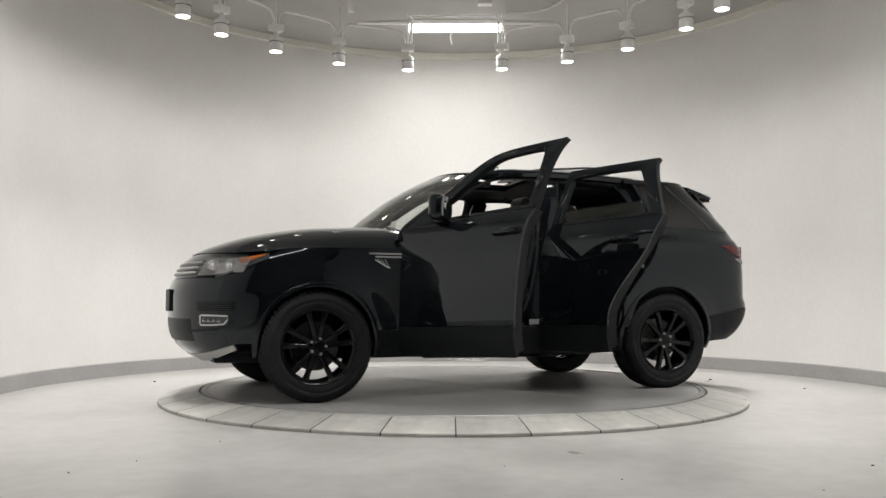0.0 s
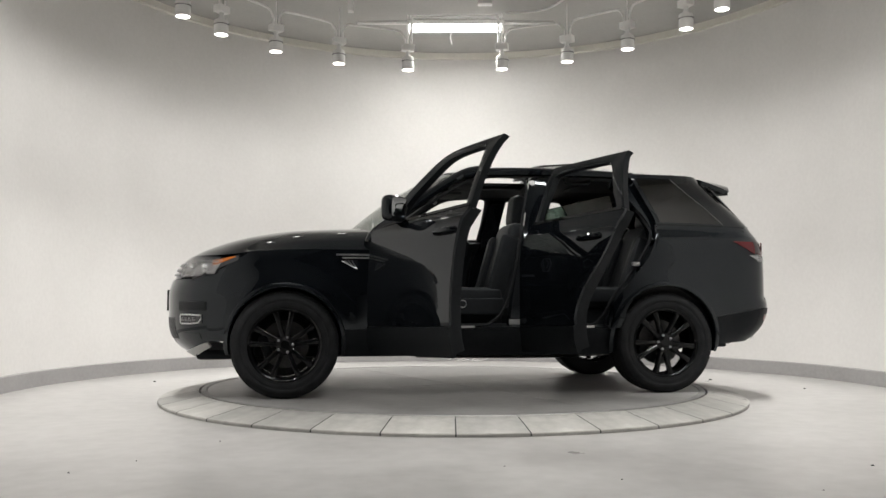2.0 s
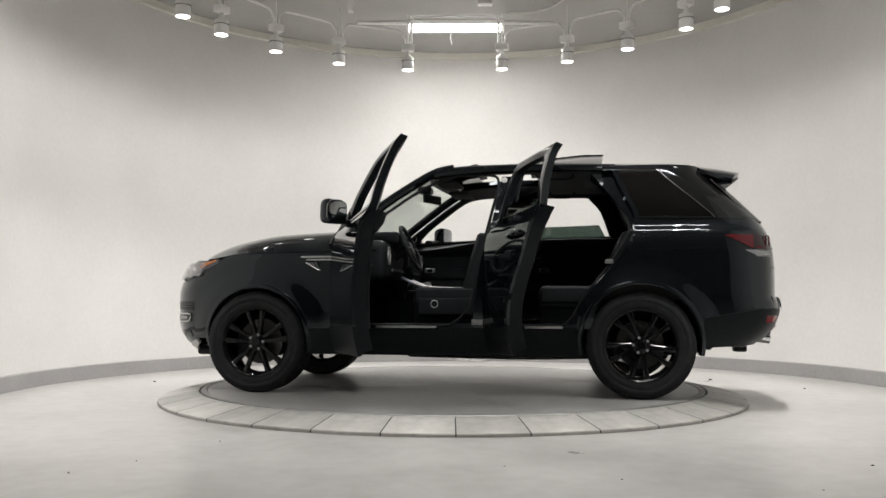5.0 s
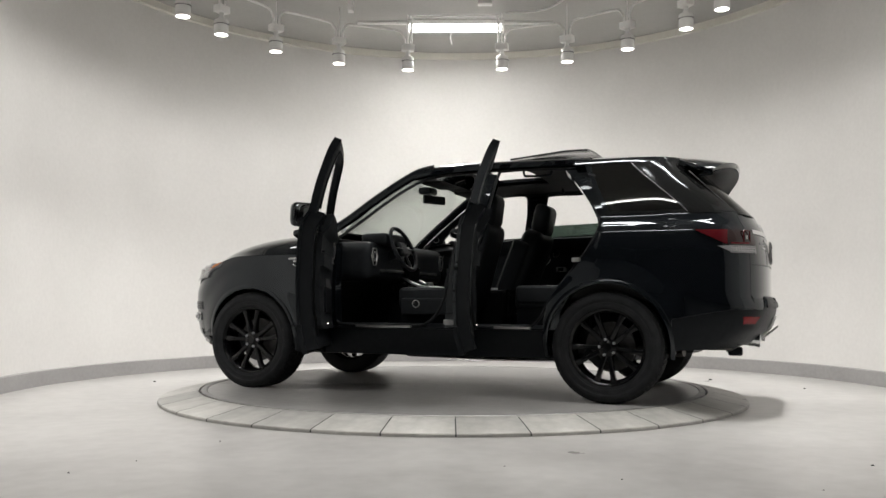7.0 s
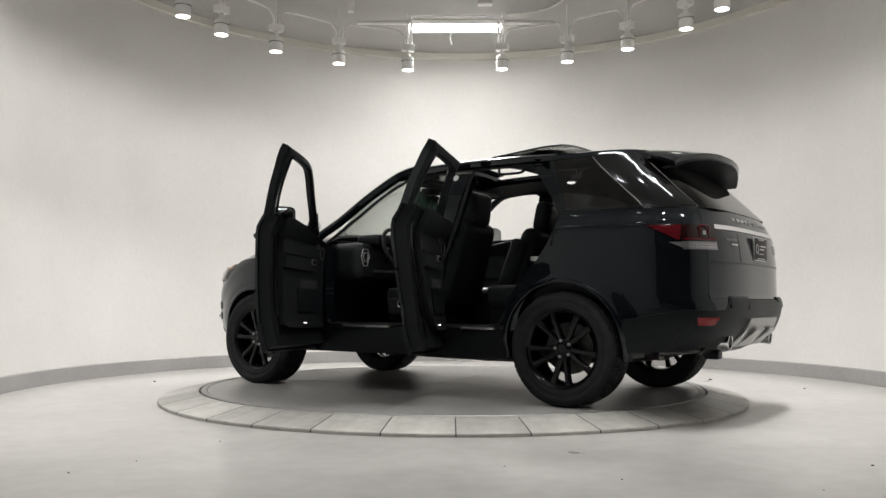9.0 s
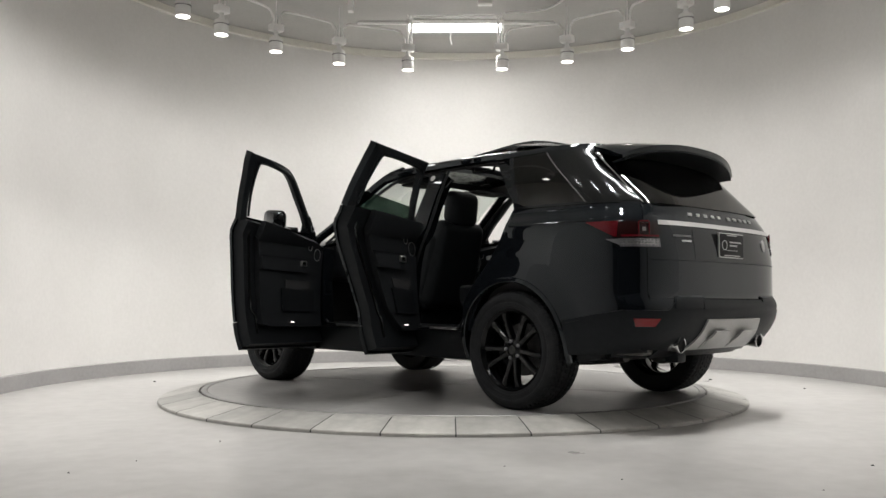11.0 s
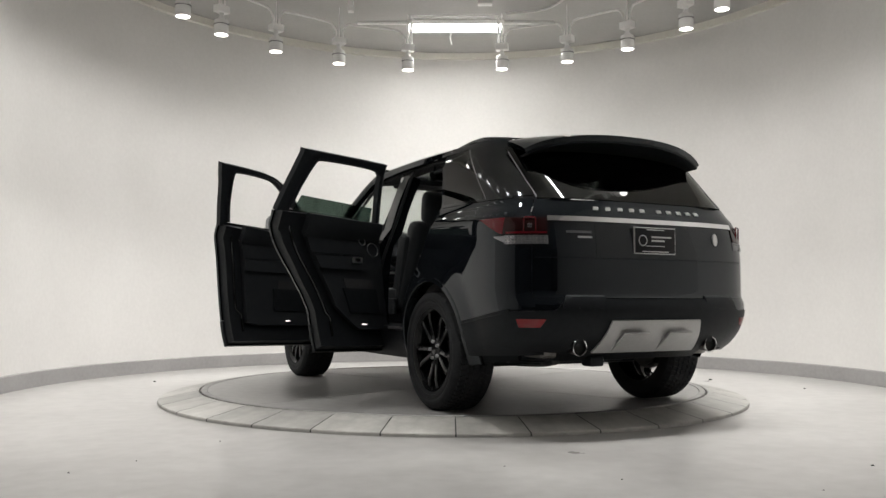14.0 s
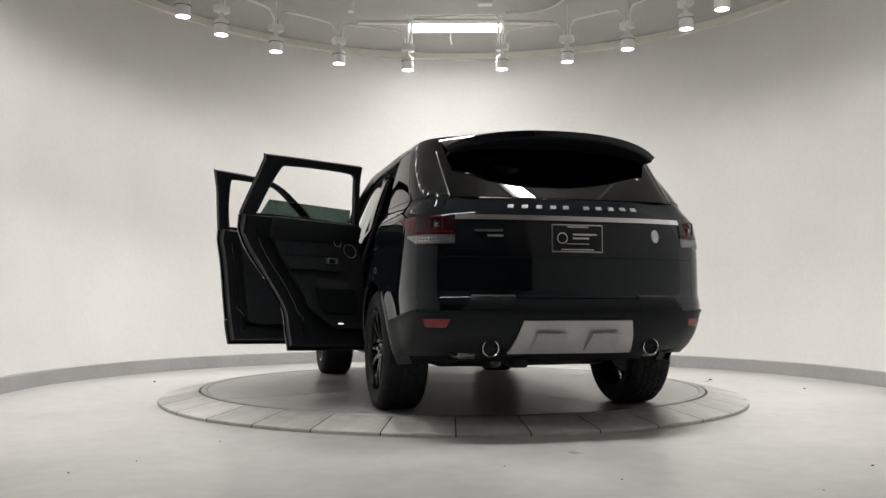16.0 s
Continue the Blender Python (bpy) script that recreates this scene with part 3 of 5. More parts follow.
# ---- car: wheels ----
def build_wheel(car):
    """Left front wheel; its axis is y, its outer face towards +y."""
    w = part("wheel", lathe([(0.0, -0.02), (0.15, -0.02), (0.15, 0.0), (0.0, 0.0)], 24, pose(0, 0, 0, -90, 0, 0) @ Matrix.Translation((0, 0, -0.05))), M_DISC_STEEL, car, "black alloy wheel with road tyre")
    to_y = pose(0, 0, 0, -90, 0, 0)
    R = TYRE_R
    G = R - 0.010
    prof = [(0.262, -0.125), (0.285, -0.136), (0.335, -0.142), (0.362, -0.138), (0.376, -0.122), (G, -0.105), (G, 0.105), (0.376, 0.122), (0.362, 0.138), (0.350, 0.140), (0.346, 0.144), (0.33, 0.145), (0.326, 0.141),
            (0.312, 0.139), (0.310, 0.142), (0.290, 0.140), (0.288, 0.136), (0.275, 0.134), (0.262, 0.125)]
    bm = lathe(prof, 72, to_y)
    # tread: three close ribs and two rows of shoulder blocks, each block with its own gap
    for k in range(66):
        turn = pose(0, 0, 0, 0, 360 * k / 66, 0)
        off = pose(0, 0, 0, 0, 360 * (k + 0.5) / 66, 0)
        add_box(bm, (0, 0, 0), (0.0325, 0.036, 0.011), 0, turn @ pose(0, 0, R - 0.0055, 0, 0, 10))
        for sd in (-1, 1):
            add_box(bm, (0, 0, 0), (0.031, 0.033, 0.011), 0, off @ pose(0, sd * 0.043, R - 0.0055, 0, 0, 22 * sd))
            add_box(bm, (0, 0, 0), (0.029, 0.040, 0.012), 0, turn @ pose(0, sd * 0.087, R - 0.007, -5 * sd, 0, 14 * sd))
            add_box(bm, (0, 0, 0), (0.026, 0.024, 0.012), 0, turn @ pose(0, sd * 0.1175, R - 0.0165, -42 * sd, 0, 0))
    part("tyre", bm, M_RUBBER, w, "black rubber tyre with block tread", 40)
    rim = [(0.262, -0.125), (0.268, -0.12), (0.250, -0.10), (0.235, -0.02), (0.236, 0.06), (0.250, 0.105), (0.262, 0.122), (0.270, 0.128), (0.266, 0.134), (0.254, 0.126), (0.244, 0.112)]
    part("rim", lathe(rim, 60, to_y), M_RIMB, w, "gloss black rim")
    for k in range(10):
        t = 36 * k + (9 if k % 2 else -9) * 0.45
        bm = bmesh.new()
        rows = []
        for r, hw, yo, th in ((0.045, 0.020, 0.098, 0.05), (0.085, 0.018, 0.104, 0.045), (0.15, 0.0165, 0.110, 0.04), (0.21, 0.019, 0.116, 0.035), (0.252, 0.027, 0.112, 0.03)):
            rows.append([bm.verts.new(p) for p in ((-hw, yo - th, r), (-hw * 0.95, yo - 0.006, r), (-hw * 0.55, yo, r), (hw * 0.55, yo, r), (hw * 0.95, yo - 0.006, r), (hw, yo - th, r))])
        for a, b in zip(rows, rows[1:]):
            for j in range(6):
                bm.faces.new((a[j], a[(j + 1) % 6], b[(j + 1) % 6], b[j]))
        bmesh.ops.transform(bm, matrix=pose(0, 0, 0, 0, t, 0), verts=bm.verts)
        part("spoke", bm, M_RIMB, w)
    part("hub_cap", lathe([(0.0, 0.112), (0.030, 0.112), (0.036, 0.106), (0.066, 0.100), (0.075, 0.085), (0.075, 0.04), (0, 0.04)], 30, to_y), M_RIMB, w)
    for k in range(5):
        t = math.tau * (k + 0.5) / 5
        part("lug_nut", lathe([(0.0, 0.118), (0.007, 0.117), (0.010, 0.112), (0.010, 0.095), (0, 0.095)], 10, Matrix.Translation((0.056 * math.sin(t), 0, 0.056 * math.cos(t))) @ to_y), M_NUT, w, "steel lug nut")
    part("brake_disc", lathe([(0.09, 0.0), (0.175, 0.0), (0.175, -0.028), (0.09, -0.028)], 40, to_y), M_DISC_STEEL, w, "dark steel brake disc")
    part("brake_caliper", box((0.135, -0.014, 0.03), (0.07, 0.09, 0.17), 0.015), M_SATIN, w)
    return w


# ---- car: doors ----
def frame_path(s, pts, inset=0.0):
    return [Vector((x, s * (half(x, z) - inset), z)) for x, z in pts]


def build_door(car, s, rear):
    """A side door in its closed place, with all its parts; s = 1 for the left side."""
    fn = side_fn(s)
    if rear:
        xa, xb = (lambda z: B_EDGE(z) - 0.016), (lambda z: rear_edge(z) + 0.006)
        low = DOOR_LOW + 0.005
    else:
        xa, xb = (lambda z: DOOR_F - 0.006 - 0.02 * max(0, z - 1.0)), B_EDGE
        low = DOOR_LOW
    sf = swept(fn, xa, xb, None)
    nm = "rear_door" if rear else "front_door"
    state = "open" if s > 0 else "closed"
    door = part(nm, patch(sf, 0, 1, 0.52, lambda u: BELT(xa(1.28) + (xb(1.28) - xa(1.28)) * u) - 0.012, 22, 18, 0.02), M_PAINT, car, "gloss black %s door, %s" % ("rear" if rear else "front", state))
    part("lower_cladding", patch(sf, 0, 1, low, 0.516, 18, 5, 0.03, 0.006), M_SATIN, door, "satin black lower cladding")
    # inner shell and its leather panels
    top_in = lambda u: BELT(xa(1.28) + (xb(1.28) - xa(1.28)) * u) - 0.006
    shell = patch(sf, 0.012, 0.985, low + 0.015, top_in, 20, 14, 0.085, -0.021)
    part("inner_shell", shell, M_SATIN, door, "satin black inner shell")
    sweep_lo = lambda u: 0.47 + (0.10 * max(0, (u - 0.72) / 0.28) ** 2 if not rear else 0.36 * max(0, (u - 0.5) / 0.5) ** 1.2)
    u0, u1 = (0.05, 0.86) if not rear else (0.06, 0.78)
    part("trim_panel", patch(sf, u0, u1, sweep_lo, lambda u: top_in(u) - 0.02, 18, 12, 0.04, -0.107), M_LEATHER, door, "black leather door trim")
    part("upper_pad", patch(sf, u0, u1, 1.17, lambda u: top_in(u) + 0.012, 16, 5, 0.045, -0.110), M_LEATHER, door)
    L = (0.88 if rear else 1.14)
    part("armrest", patch(sf, u0 + 0.22, u1, lambda u: 0.93, lambda u: 1.02 + 0.02 * (1 - u), 14, 4, 0.03, -0.14), M_LEATHER, door, "padded armrest")
    part("armrest_strip", patch(sf, u0 + 0.20, u1, lambda u: 1.026 + 0.02 * (1 - u), lambda u: 1.036 + 0.02 * (1 - u), 12, 2, 0.02, -0.152), M_SATIN, door)
    part("map_pocket", patch(sf, u0 + 0.12, u0 + 0.55, 0.60, 0.79, 10, 4, 0.02, -0.140), M_SATIN, door)
    # raised panel stands in for the dark hollow of the pocket
    part("pocket_dark_panel", patch(sf, u0 + 0.16, u0 + 0.50, 0.68, 0.86, 8, 4, 0.012, -0.140), M_HEAD, door)
    px = lambda u, z: sf(u, z)
    for uu, zz, rr in ((u0 + 0.10, 1.085, 0.049), (u0 + 0.20, 1.140, 0.027)):
        bm = bmesh.new()
        add_tube(bm, [px(uu + rr * math.cos(t) / L, zz + rr * math.sin(t)) + Vector((0, -s * 0.162, 0)) for t in [math.tau * k / 24 for k in range(24)]], 0.0026, 6, True)
        part("speaker_ring", bm, M_SATCHROME, door, "thin chrome speaker ring")
    p = px(u0 + 0.30, 1.0) + Vector((0, -s * 0.176, 0))
    part("pull_handle", box(p, (0.10, 0.012, 0.045), 0.008), M_SATCHROME, door, "satin chrome inner handle")
    part("handle_recess", box(p + Vector((0, -s * 0.004, 0)), (0.05, 0.012, 0.03), 0.004), M_GLOSSB, door)
    p = px(u0 + (0.36 if rear else 0.42), 0.53) + Vector((0, -s * 0.152, 0))
    part("courtesy_lamp", box(p, (0.042, 0.010, 0.007), 0.002), M_COURTESY, door, "lit courtesy lamp")
    # outer handle
    hx = xb(1.1) + (0.12 if not rear else 0.20)
    hp = [Vector((hx + dx, s * (half(hx + dx, 1.125) + dy), 1.125 + 0.003 * k)) for k, (dx, dy) in enumerate(((0.12, -0.004), (0.10, 0.026), (0.05, 0.036), (-0.03, 0.036), (-0.08, 0.026), (-0.10, -0.004)))]
    part("door_handle", tube(smooth_path(hp, 5), 0.012, 8, False, (0.010, 0.016)), M_PAINT, door, "gloss black handle")
    part("handle_cup", patch(fn, hx - 0.06, hx + 0.085, 1.095, 1.155, 6, 4, 0.01, 0.0015), M_GLOSSB, door)
    # window frame
    if rear:
        fr = [(-0.428, 1.28), (-0.458, 1.45), (-0.492, 1.62), (-0.512, 1.732), (-0.517, 1.738), (-0.80, 1.738), (-1.285, 1.735), (-1.295, 1.725), (-1.325, 1.60), (-1.37, 1.45), (-1.415, 1.31)]
        inn = [(-0.475, 1.30), (-0.503, 1.45), (-0.535, 1.60), (-0.565, 1.668), (-0.75, 1.685), (-1.10, 1.680), (-1.175, 1.655), (-1.245, 1.50), (-1.31, 1.32)]
    else:
        fr = [(0.72, 1.235), (0.60, 1.325), (0.40, 1.475), (0.22, 1.60), (0.08, 1.68), (-0.05, 1.718), (-0.25, 1.736), (-0.53, 1.746), (-0.537, 1.738), (-0.482, 1.60), (-0.447, 1.45), (-0.413, 1.28)]
        inn = [(0.50, 1.30), (0.38, 1.415), (0.22, 1.53), (0.08, 1.625), (-0.03, 1.672), (-0.20, 1.69), (-0.36, 1.692), (-0.40, 1.665), (-0.375, 1.45), (-0.345, 1.30)]
    fo, fi = smooth_resample(fr, 40), smooth_resample(inn, 40)
    bm = bmesh.new()
    rows = []
    for a, b in zip(fo, fi):
        pa, pb = fn(*a), fn(*b)
        n = Vector((0, s, 0.35)).normalized()
        mid = pa.lerp(pb, 0.55)
        rows.append([bm.verts.new(q) for q in (pa - n * 0.002, mid + n * 0.001, pb - n * 0.012, pb - n * 0.05, mid - n * 0.062, pa - n * 0.05)])
    for a, b in zip(rows, rows[1:]):
        for j in range(6):
            bm.faces.new((a[j], a[(j + 1) % 6], b[(j + 1) % 6], b[j]))
    bm.faces.new(rows[0])
    bm.faces.new(rows[-1][::-1])
    wf = part("window_frame", bm, M_PAINT if s > 0 else M_GLOSSB, door, "", 50)
    wf.data.materials.append(M_SATIN)
    for k, f in enumerate(wf.data.polygons):
        f.material_index = 0 if k % 6 in (0, 1) and k < 6 * (len(fo) - 1) else 1
    seal = [fn(*b) - Vector((0, s * 0.062, 0)) for b in fi]
    part("window_seal", tube(seal, 0.010, 6), M_SATIN, door)
    # glass, partly wound down at the back
    if rear:
        top = 1.42
        xr = lambda z: -0.52 - 0.03 * (z - 1.3), lambda z: -1.275 + 0.55 * (z - 1.3) * 0.95
        gfn = swept(fn, xr[0], xr[1], None)
        gl = part("window_glass", patch(gfn, 0, 1, 1.27, lambda u: top - 0.01 + 0.02 * u, 8, 4, 0.005, -0.03), M_GLASS_DOOR, door, "green-tinted glass partly lowered")
    else:
        gfn = fn
        gl = part("window_glass", patch(gfn, -0.34, 0.45, 1.255, lambda x: BELT(x) + 0.006, 8, 2, 0.005, -0.03), M_GLASS_DOOR, door, "green-tinted glass wound down")
    gl.visible_shadow = False
    part("belt_strip", patch(fn, xb(1.3) + (0.01 if not rear else 0.03), xa(1.3) - (0.09 if not rear else 0.03), lambda x: BELT(x) - 0.012, lambda x: BELT(x) + 0.008, 14, 2, 0.03, 0.003), M_GLOSSB, door)
    # side seal lines of the shell's edge
    eu = 0.93 if not rear else 0.9
    pts = [sf(eu - (0.0 if z > 0.6 else 0.05), z) + Vector((0, -s * 0.11, 0)) for z in [0.44 + 0.045 * k for k in range(18)]]
    part("door_seal", tube(pts, 0.011, 6), M_GLOSSB, door, "black rubber seal")
    pts = [sf(0.965, z) + Vector((0, -s * 0.095, 0)) for z in [0.40 + 0.05 * k for k in range(18)]]
    part("door_seal", tube(pts, 0.007, 6), M_GLOSSB, door, "black rubber seal")
    if not rear:
        # mirror on its foot
        c = Vector((0.315, s * 1.025, 1.335))
        foot = [Vector((0.43, s * 0.885, 1.275)), Vector((0.39, s * 0.94, 1.275)), Vector((0.34, s * 1.0, 1.285))]
        part("mirror_foot", tube(smooth_path(foot, 5), 0.03, 10, False, (0.055, 0.022)), M_SATIN, door)
        bm = box((0, 0, 0), (0.12, 0.185, 0.182), 0.058, pose(c.x, c.y, c.z, 0, 0, 20 * s), 5)
        for v in bm.verts:
            d = v.co.x - c.x
            if d > 0:
                k = 1 - 1.9 * d
                v.co.y = c.y + (v.co.y - c.y) * k
                v.co.z = c.z + (v.co.z - c.z) * k
        part("mirror_housing", bm, M_PAINT, door, "gloss black mirror housing")
        bm = bmesh.new()
        mm = pose(c.x, c.y, c.z, 0, 0, 20 * s)
        rows = []
        for dx, k in ((-0.052, 1.0), (-0.0625, 1.0), (-0.0645, 0.96)):
            rows.append([bm.verts.new(mm @ Vector((dx, math.copysign(0.080 * k * abs(math.cos(t)) ** 0.5, math.cos(t)), math.copysign(0.076 * k * abs(math.sin(t)) ** 0.5, math.sin(t))))) for t in [math.tau * (q + 0.5) / 36 for q in range(36)]])
        for ra, rb_ in zip(rows, rows[1:]):
            for q in range(36):
                bm.faces.new((ra[q], ra[(q + 1) % 36], rb_[(q + 1) % 36], rb_[q]))
        bm.faces.new(rows[-1])
        part("mirror_glass", bm, M_MIRROR, door, "mirror glass")
        sail = bmesh.new()
        tri = [(0.735, 1.225), (0.50, 1.265), (0.49, 1.395)]
        va = [sail.verts.new(fn(*t)) for t in tri]
        vb = [sail.verts.new(fn(*t) - Vector((0, s * 0.06, 0))) for t in tri]
        sail.faces.new(va)
        sail.faces.new(vb[::-1])
        for i in range(3):
            sail.faces.new((va[i], va[(i + 1) % 3], vb[(i + 1) % 3], vb[i]))
        part("mirror_sail", sail, M_SATIN, door)
        bm = bmesh.new()
        p = fn(0.56, 1.30) + Vector((0, -s * 0.07, 0))
        add_tube(bm, [p + Vector((0.026 * math.cos(t), 0, 0.026 * math.sin(t))) for t in [math.tau * k / 20 for k in range(20)]], 0.003, 6, True)
        part("tweeter_ring", bm, M_SATCHROME, door)
    return door


def smooth_resample(pts, n):
    path = smooth_path([Vector((a, 0, b)) for a, b in pts], 6)
    ds = [0.0]
    for a, b in zip(path, path[1:]):
        ds.append(ds[-1] + (b - a).length)
    out = []
    for k in range(n):
        t = ds[-1] * k / (n - 1)
        i = max(j for j in range(len(ds)) if ds[j] <= t + 1e-9)
        i = min(i, len(path) - 2)
        f = (t - ds[i]) / max(1e-9, ds[i + 1] - ds[i])
        p = path[i].lerp(path[i + 1], min(1, f))
        out.append((p.x, p.z))
    return out


# ---- car: seats ----
def build_seat(car, x, y, wide, back_lean, length, top, back_x):
    """A seat; x is the cushion's middle, top its height, back_x the foot of its backrest."""
    st = part("seat", box((x, y, top - 0.075), (length, wide, 0.16), 0.055, None, 4), M_LEATHER, car, "black leather seat")
    part("seat_base", box((x + 0.02, y, (0.40 + top - 0.13) / 2), (length - 0.06, wide * 0.92, top - 0.50), 0.03), M_SATIN, st)
    for s in (-1, 1):
        part("bolster", box((x + 0.02, y + s * (wide / 2 - 0.03), top - 0.045), (length - 0.06, 0.10, 0.14), 0.045, None, 3), M_LEATHER, st)
    m = pose(back_x, y, 0.68, 0, -back_lean, 0)
    bm = box((0, 0, 0.33), (0.17, wide, 0.70), 0.075, None, 4)
    for v in bm.verts:
        k = max(0.0, (v.co.z - 0.30) / 0.38)
        v.co.y *= 1 - 0.16 * k * k
        v.co.x += 0.03 * math.sin(math.pi * min(1.0, max(0.0, v.co.z / 0.68))) * (1 if v.co.x > 0 else -0.6)
    bmesh.ops.transform(bm, matrix=m, verts=bm.verts)
    part("backrest", bm, M_LEATHER, st)
    for s in (-1, 1):
        part("back_bolster", box((0.06, s * (wide / 2 - 0.05), 0.30), (0.17, 0.12, 0.52), 0.055, m, 3), M_LEATHER, st)
    bm = box((0, 0, 0), (0.15, 0.29, 0.265), 0.065, None, 4)
    for v in bm.verts:
        v.co.y *= 1 - 0.12 * (v.co.z / 0.13) ** 2
        v.co.x += 0.02 * (v.co.z / 0.13)
    bmesh.ops.transform(bm, matrix=m @ Matrix.Translation((0.01, 0, 0.785)), verts=bm.verts)
    part("headrest", bm, M_LEATHER, st)
    for s in (-1, 1):
        part("headrest_post", tube([m @ Vector((0, s * 0.07, 0.62)), m @ Vector((0, s * 0.07, 0.72))], 0.008, 6), M_SATCHROME, st)
    return st


def build_interior(car):
    part("floor_pan", box((-0.5, 0, 0.36), (2.7, 1.66, 0.05), 0.01), M_HEAD, car, "black carpeted floor")
    for y in (0.40, -0.40):
        back = 0.0 if y > 0 else -0.15
        st = build_seat(car, back, y, 0.52, 16 if y > 0 else 21, 0.56, 0.79, -0.22 + back)
        sg = 1 if y > 0 else -1
        c = Vector((back, y + sg * 0.285, 0.665))
        part("seat_side_cover", box(c, (0.46, 0.03, 0.13), 0.014, None, 3), M_LEATHER, st, "satin seat side cover")
        bm = bmesh.new()
        add_tube(bm, [c + Vector((0.10 + 0.028 * math.cos(t), sg * 0.018, 0.02 + 0.028 * math.sin(t))) for t in [math.tau * k / 16 for k in range(16)]], 0.003, 6, True)
        part("seat_switch", bm, M_SATCHROME, st)
    for y, w in ((0.44, 0.54), (-0.44, 0.54)):
        build_seat(car, -1.03, y, w, 20, 0.64, 0.80, -1.30)
    mid = part("middle_seat", box((-1.03, 0, 0.70), (0.62, 0.34, 0.16), 0.04, None, 3), M_LEATHER, car)
    part("middle_backrest", box((0, 0, 0.31), (0.15, 0.34, 0.62), 0.05, pose(-1.30, 0, 0.66, 0, -20, 0), 3), M_LEATHER, mid)
    # dashboard
    dash = part("dashboard", box((0.68, 0, 1.03), (0.42, 1.56, 0.32), 0.09, None, 4), M_LEATHER, car, "black leather dashboard")
    part("instrument_hood", box((0.52, 0.40, 1.215), (0.24, 0.44, 0.10), 0.045, None, 4), M_LEATHER, dash)
    part("screen", box((0.475, 0, 1.06), (0.012, 0.24, 0.13), 0.004), M_GLOSSB, dash, "dark screen")
    part("dash_strip", box((0.468, 0, 0.955), (0.012, 1.2, 0.022), 0.005), M_SATCHROME, dash)
    for y in (0.70, -0.70):
        bm = bmesh.new()
        ring = [(0.075, 0.0), (0.045, 0.062), (-0.03, 0.062), (-0.06, 0.0), (-0.02, -0.075), (0.04, -0.075)]
        add_tube(bm, [Vector((0.462, y + a * 0.75, 1.07 + b)) for a, b in ring], 0.005, 6, True)
        add_tube(bm, [Vector((0.460, y + a * 0.42, 1.07 + b * 0.55)) for a, b in ring], 0.004, 6, True)
        part("air_vent", bm, M_SATCHROME, dash, "silver-rimmed air vent")
    console = part("centre_console", box((0.10, 0, 0.62), (1.05, 0.26, 0.36), 0.05, None, 3), M_SATIN, car, "satin black centre console")
    for s in (-1, 1):
        part("console_rail", tube(smooth_path([(0.55, s * 0.125, 0.96), (0.40, s * 0.135, 0.87), (0.20, s * 0.14, 0.82), (-0.30, s * 0.135, 0.81)], 6), 0.012, 8), M_SATCHROME, console, "silver console rail")
    part("console_panel", box((0.50, 0, 0.86), (0.14, 0.28, 0.30), 0.03, pose(0, 0, 0, 0, 0, 0), 3), M_GLOSSB, console)
    part("gear_knob", lathe([(0, 0.03), (0.03, 0.028), (0.034, 0.0), (0.03, -0.02), (0, -0.02)], 20, Matrix.Translation((0.28, 0, 0.84))), M_SATCHROME, console)
    part("console_screen_back", box((-0.47, 0, 0.70), (0.03, 0.24, 0.20), 0.01, None), M_GLOSSB, console)
    # steering wheel
    m = pose(0.35, 0.40, 1.14, 0, -66, 0)
    bm = bmesh.new()
    add_tube(bm, [m @ Vector((0.19 * math.cos(t), 0.19 * math.sin(t), 0)) for t in [math.tau * k / 40 for k in range(40)]], 0.017, 10, True)
    sw = part("steering_wheel", bm, M_LEATHER, car, "black leather steering wheel with silver spokes")
    part("wheel_boss", box((0, 0, -0.01), (0.13, 0.15, 0.05), 0.03, m, 4), M_LEATHER, sw)
    for a in (90, -90, 180):
        d = Vector((math.cos(radians(a)), math.sin(radians(a)), 0))
        part("wheel_spoke", tube([m @ (d * 0.05), m @ (d * 0.185)], 0.012, 8, False, (0.02, 0.008)), M_SATIN, sw)
    part("steering_column", tube([m @ Vector((0, 0, -0.02)), m @ Vector((0, 0, -0.28))], 0.045, 12), M_SATIN, sw)
    # inside mirror, visors, headliner
    im = part("inside_mirror", box((0, 0, 0), (0.03, 0.25, 0.075), 0.014, pose(0.24, 0, 1.59, 0, 0, -25), 3), M_SATIN, car, "black inside mirror")
    part("mirror_stem", tube([(0.25, 0, 1.60), (0.33, 0, 1.68)], 0.014, 8), M_SATIN, im)
    for y in (0.36, -0.36):
        part("sun_visor", box((0.03, y, 1.665), (0.18, 0.40, 0.022), 0.009, pose(0, 0, 0, 0, 0, 0)), M_HEAD, car)
    part("load_floor", box((-1.85, 0, 0.72), (0.95, 1.30, 0.05), 0.01), M_HEAD, car)
    part("sunroof_blind", box((-1.35, 0, 1.735), (0.55, 0.80, 0.015), 0.004), M_HEAD, car)


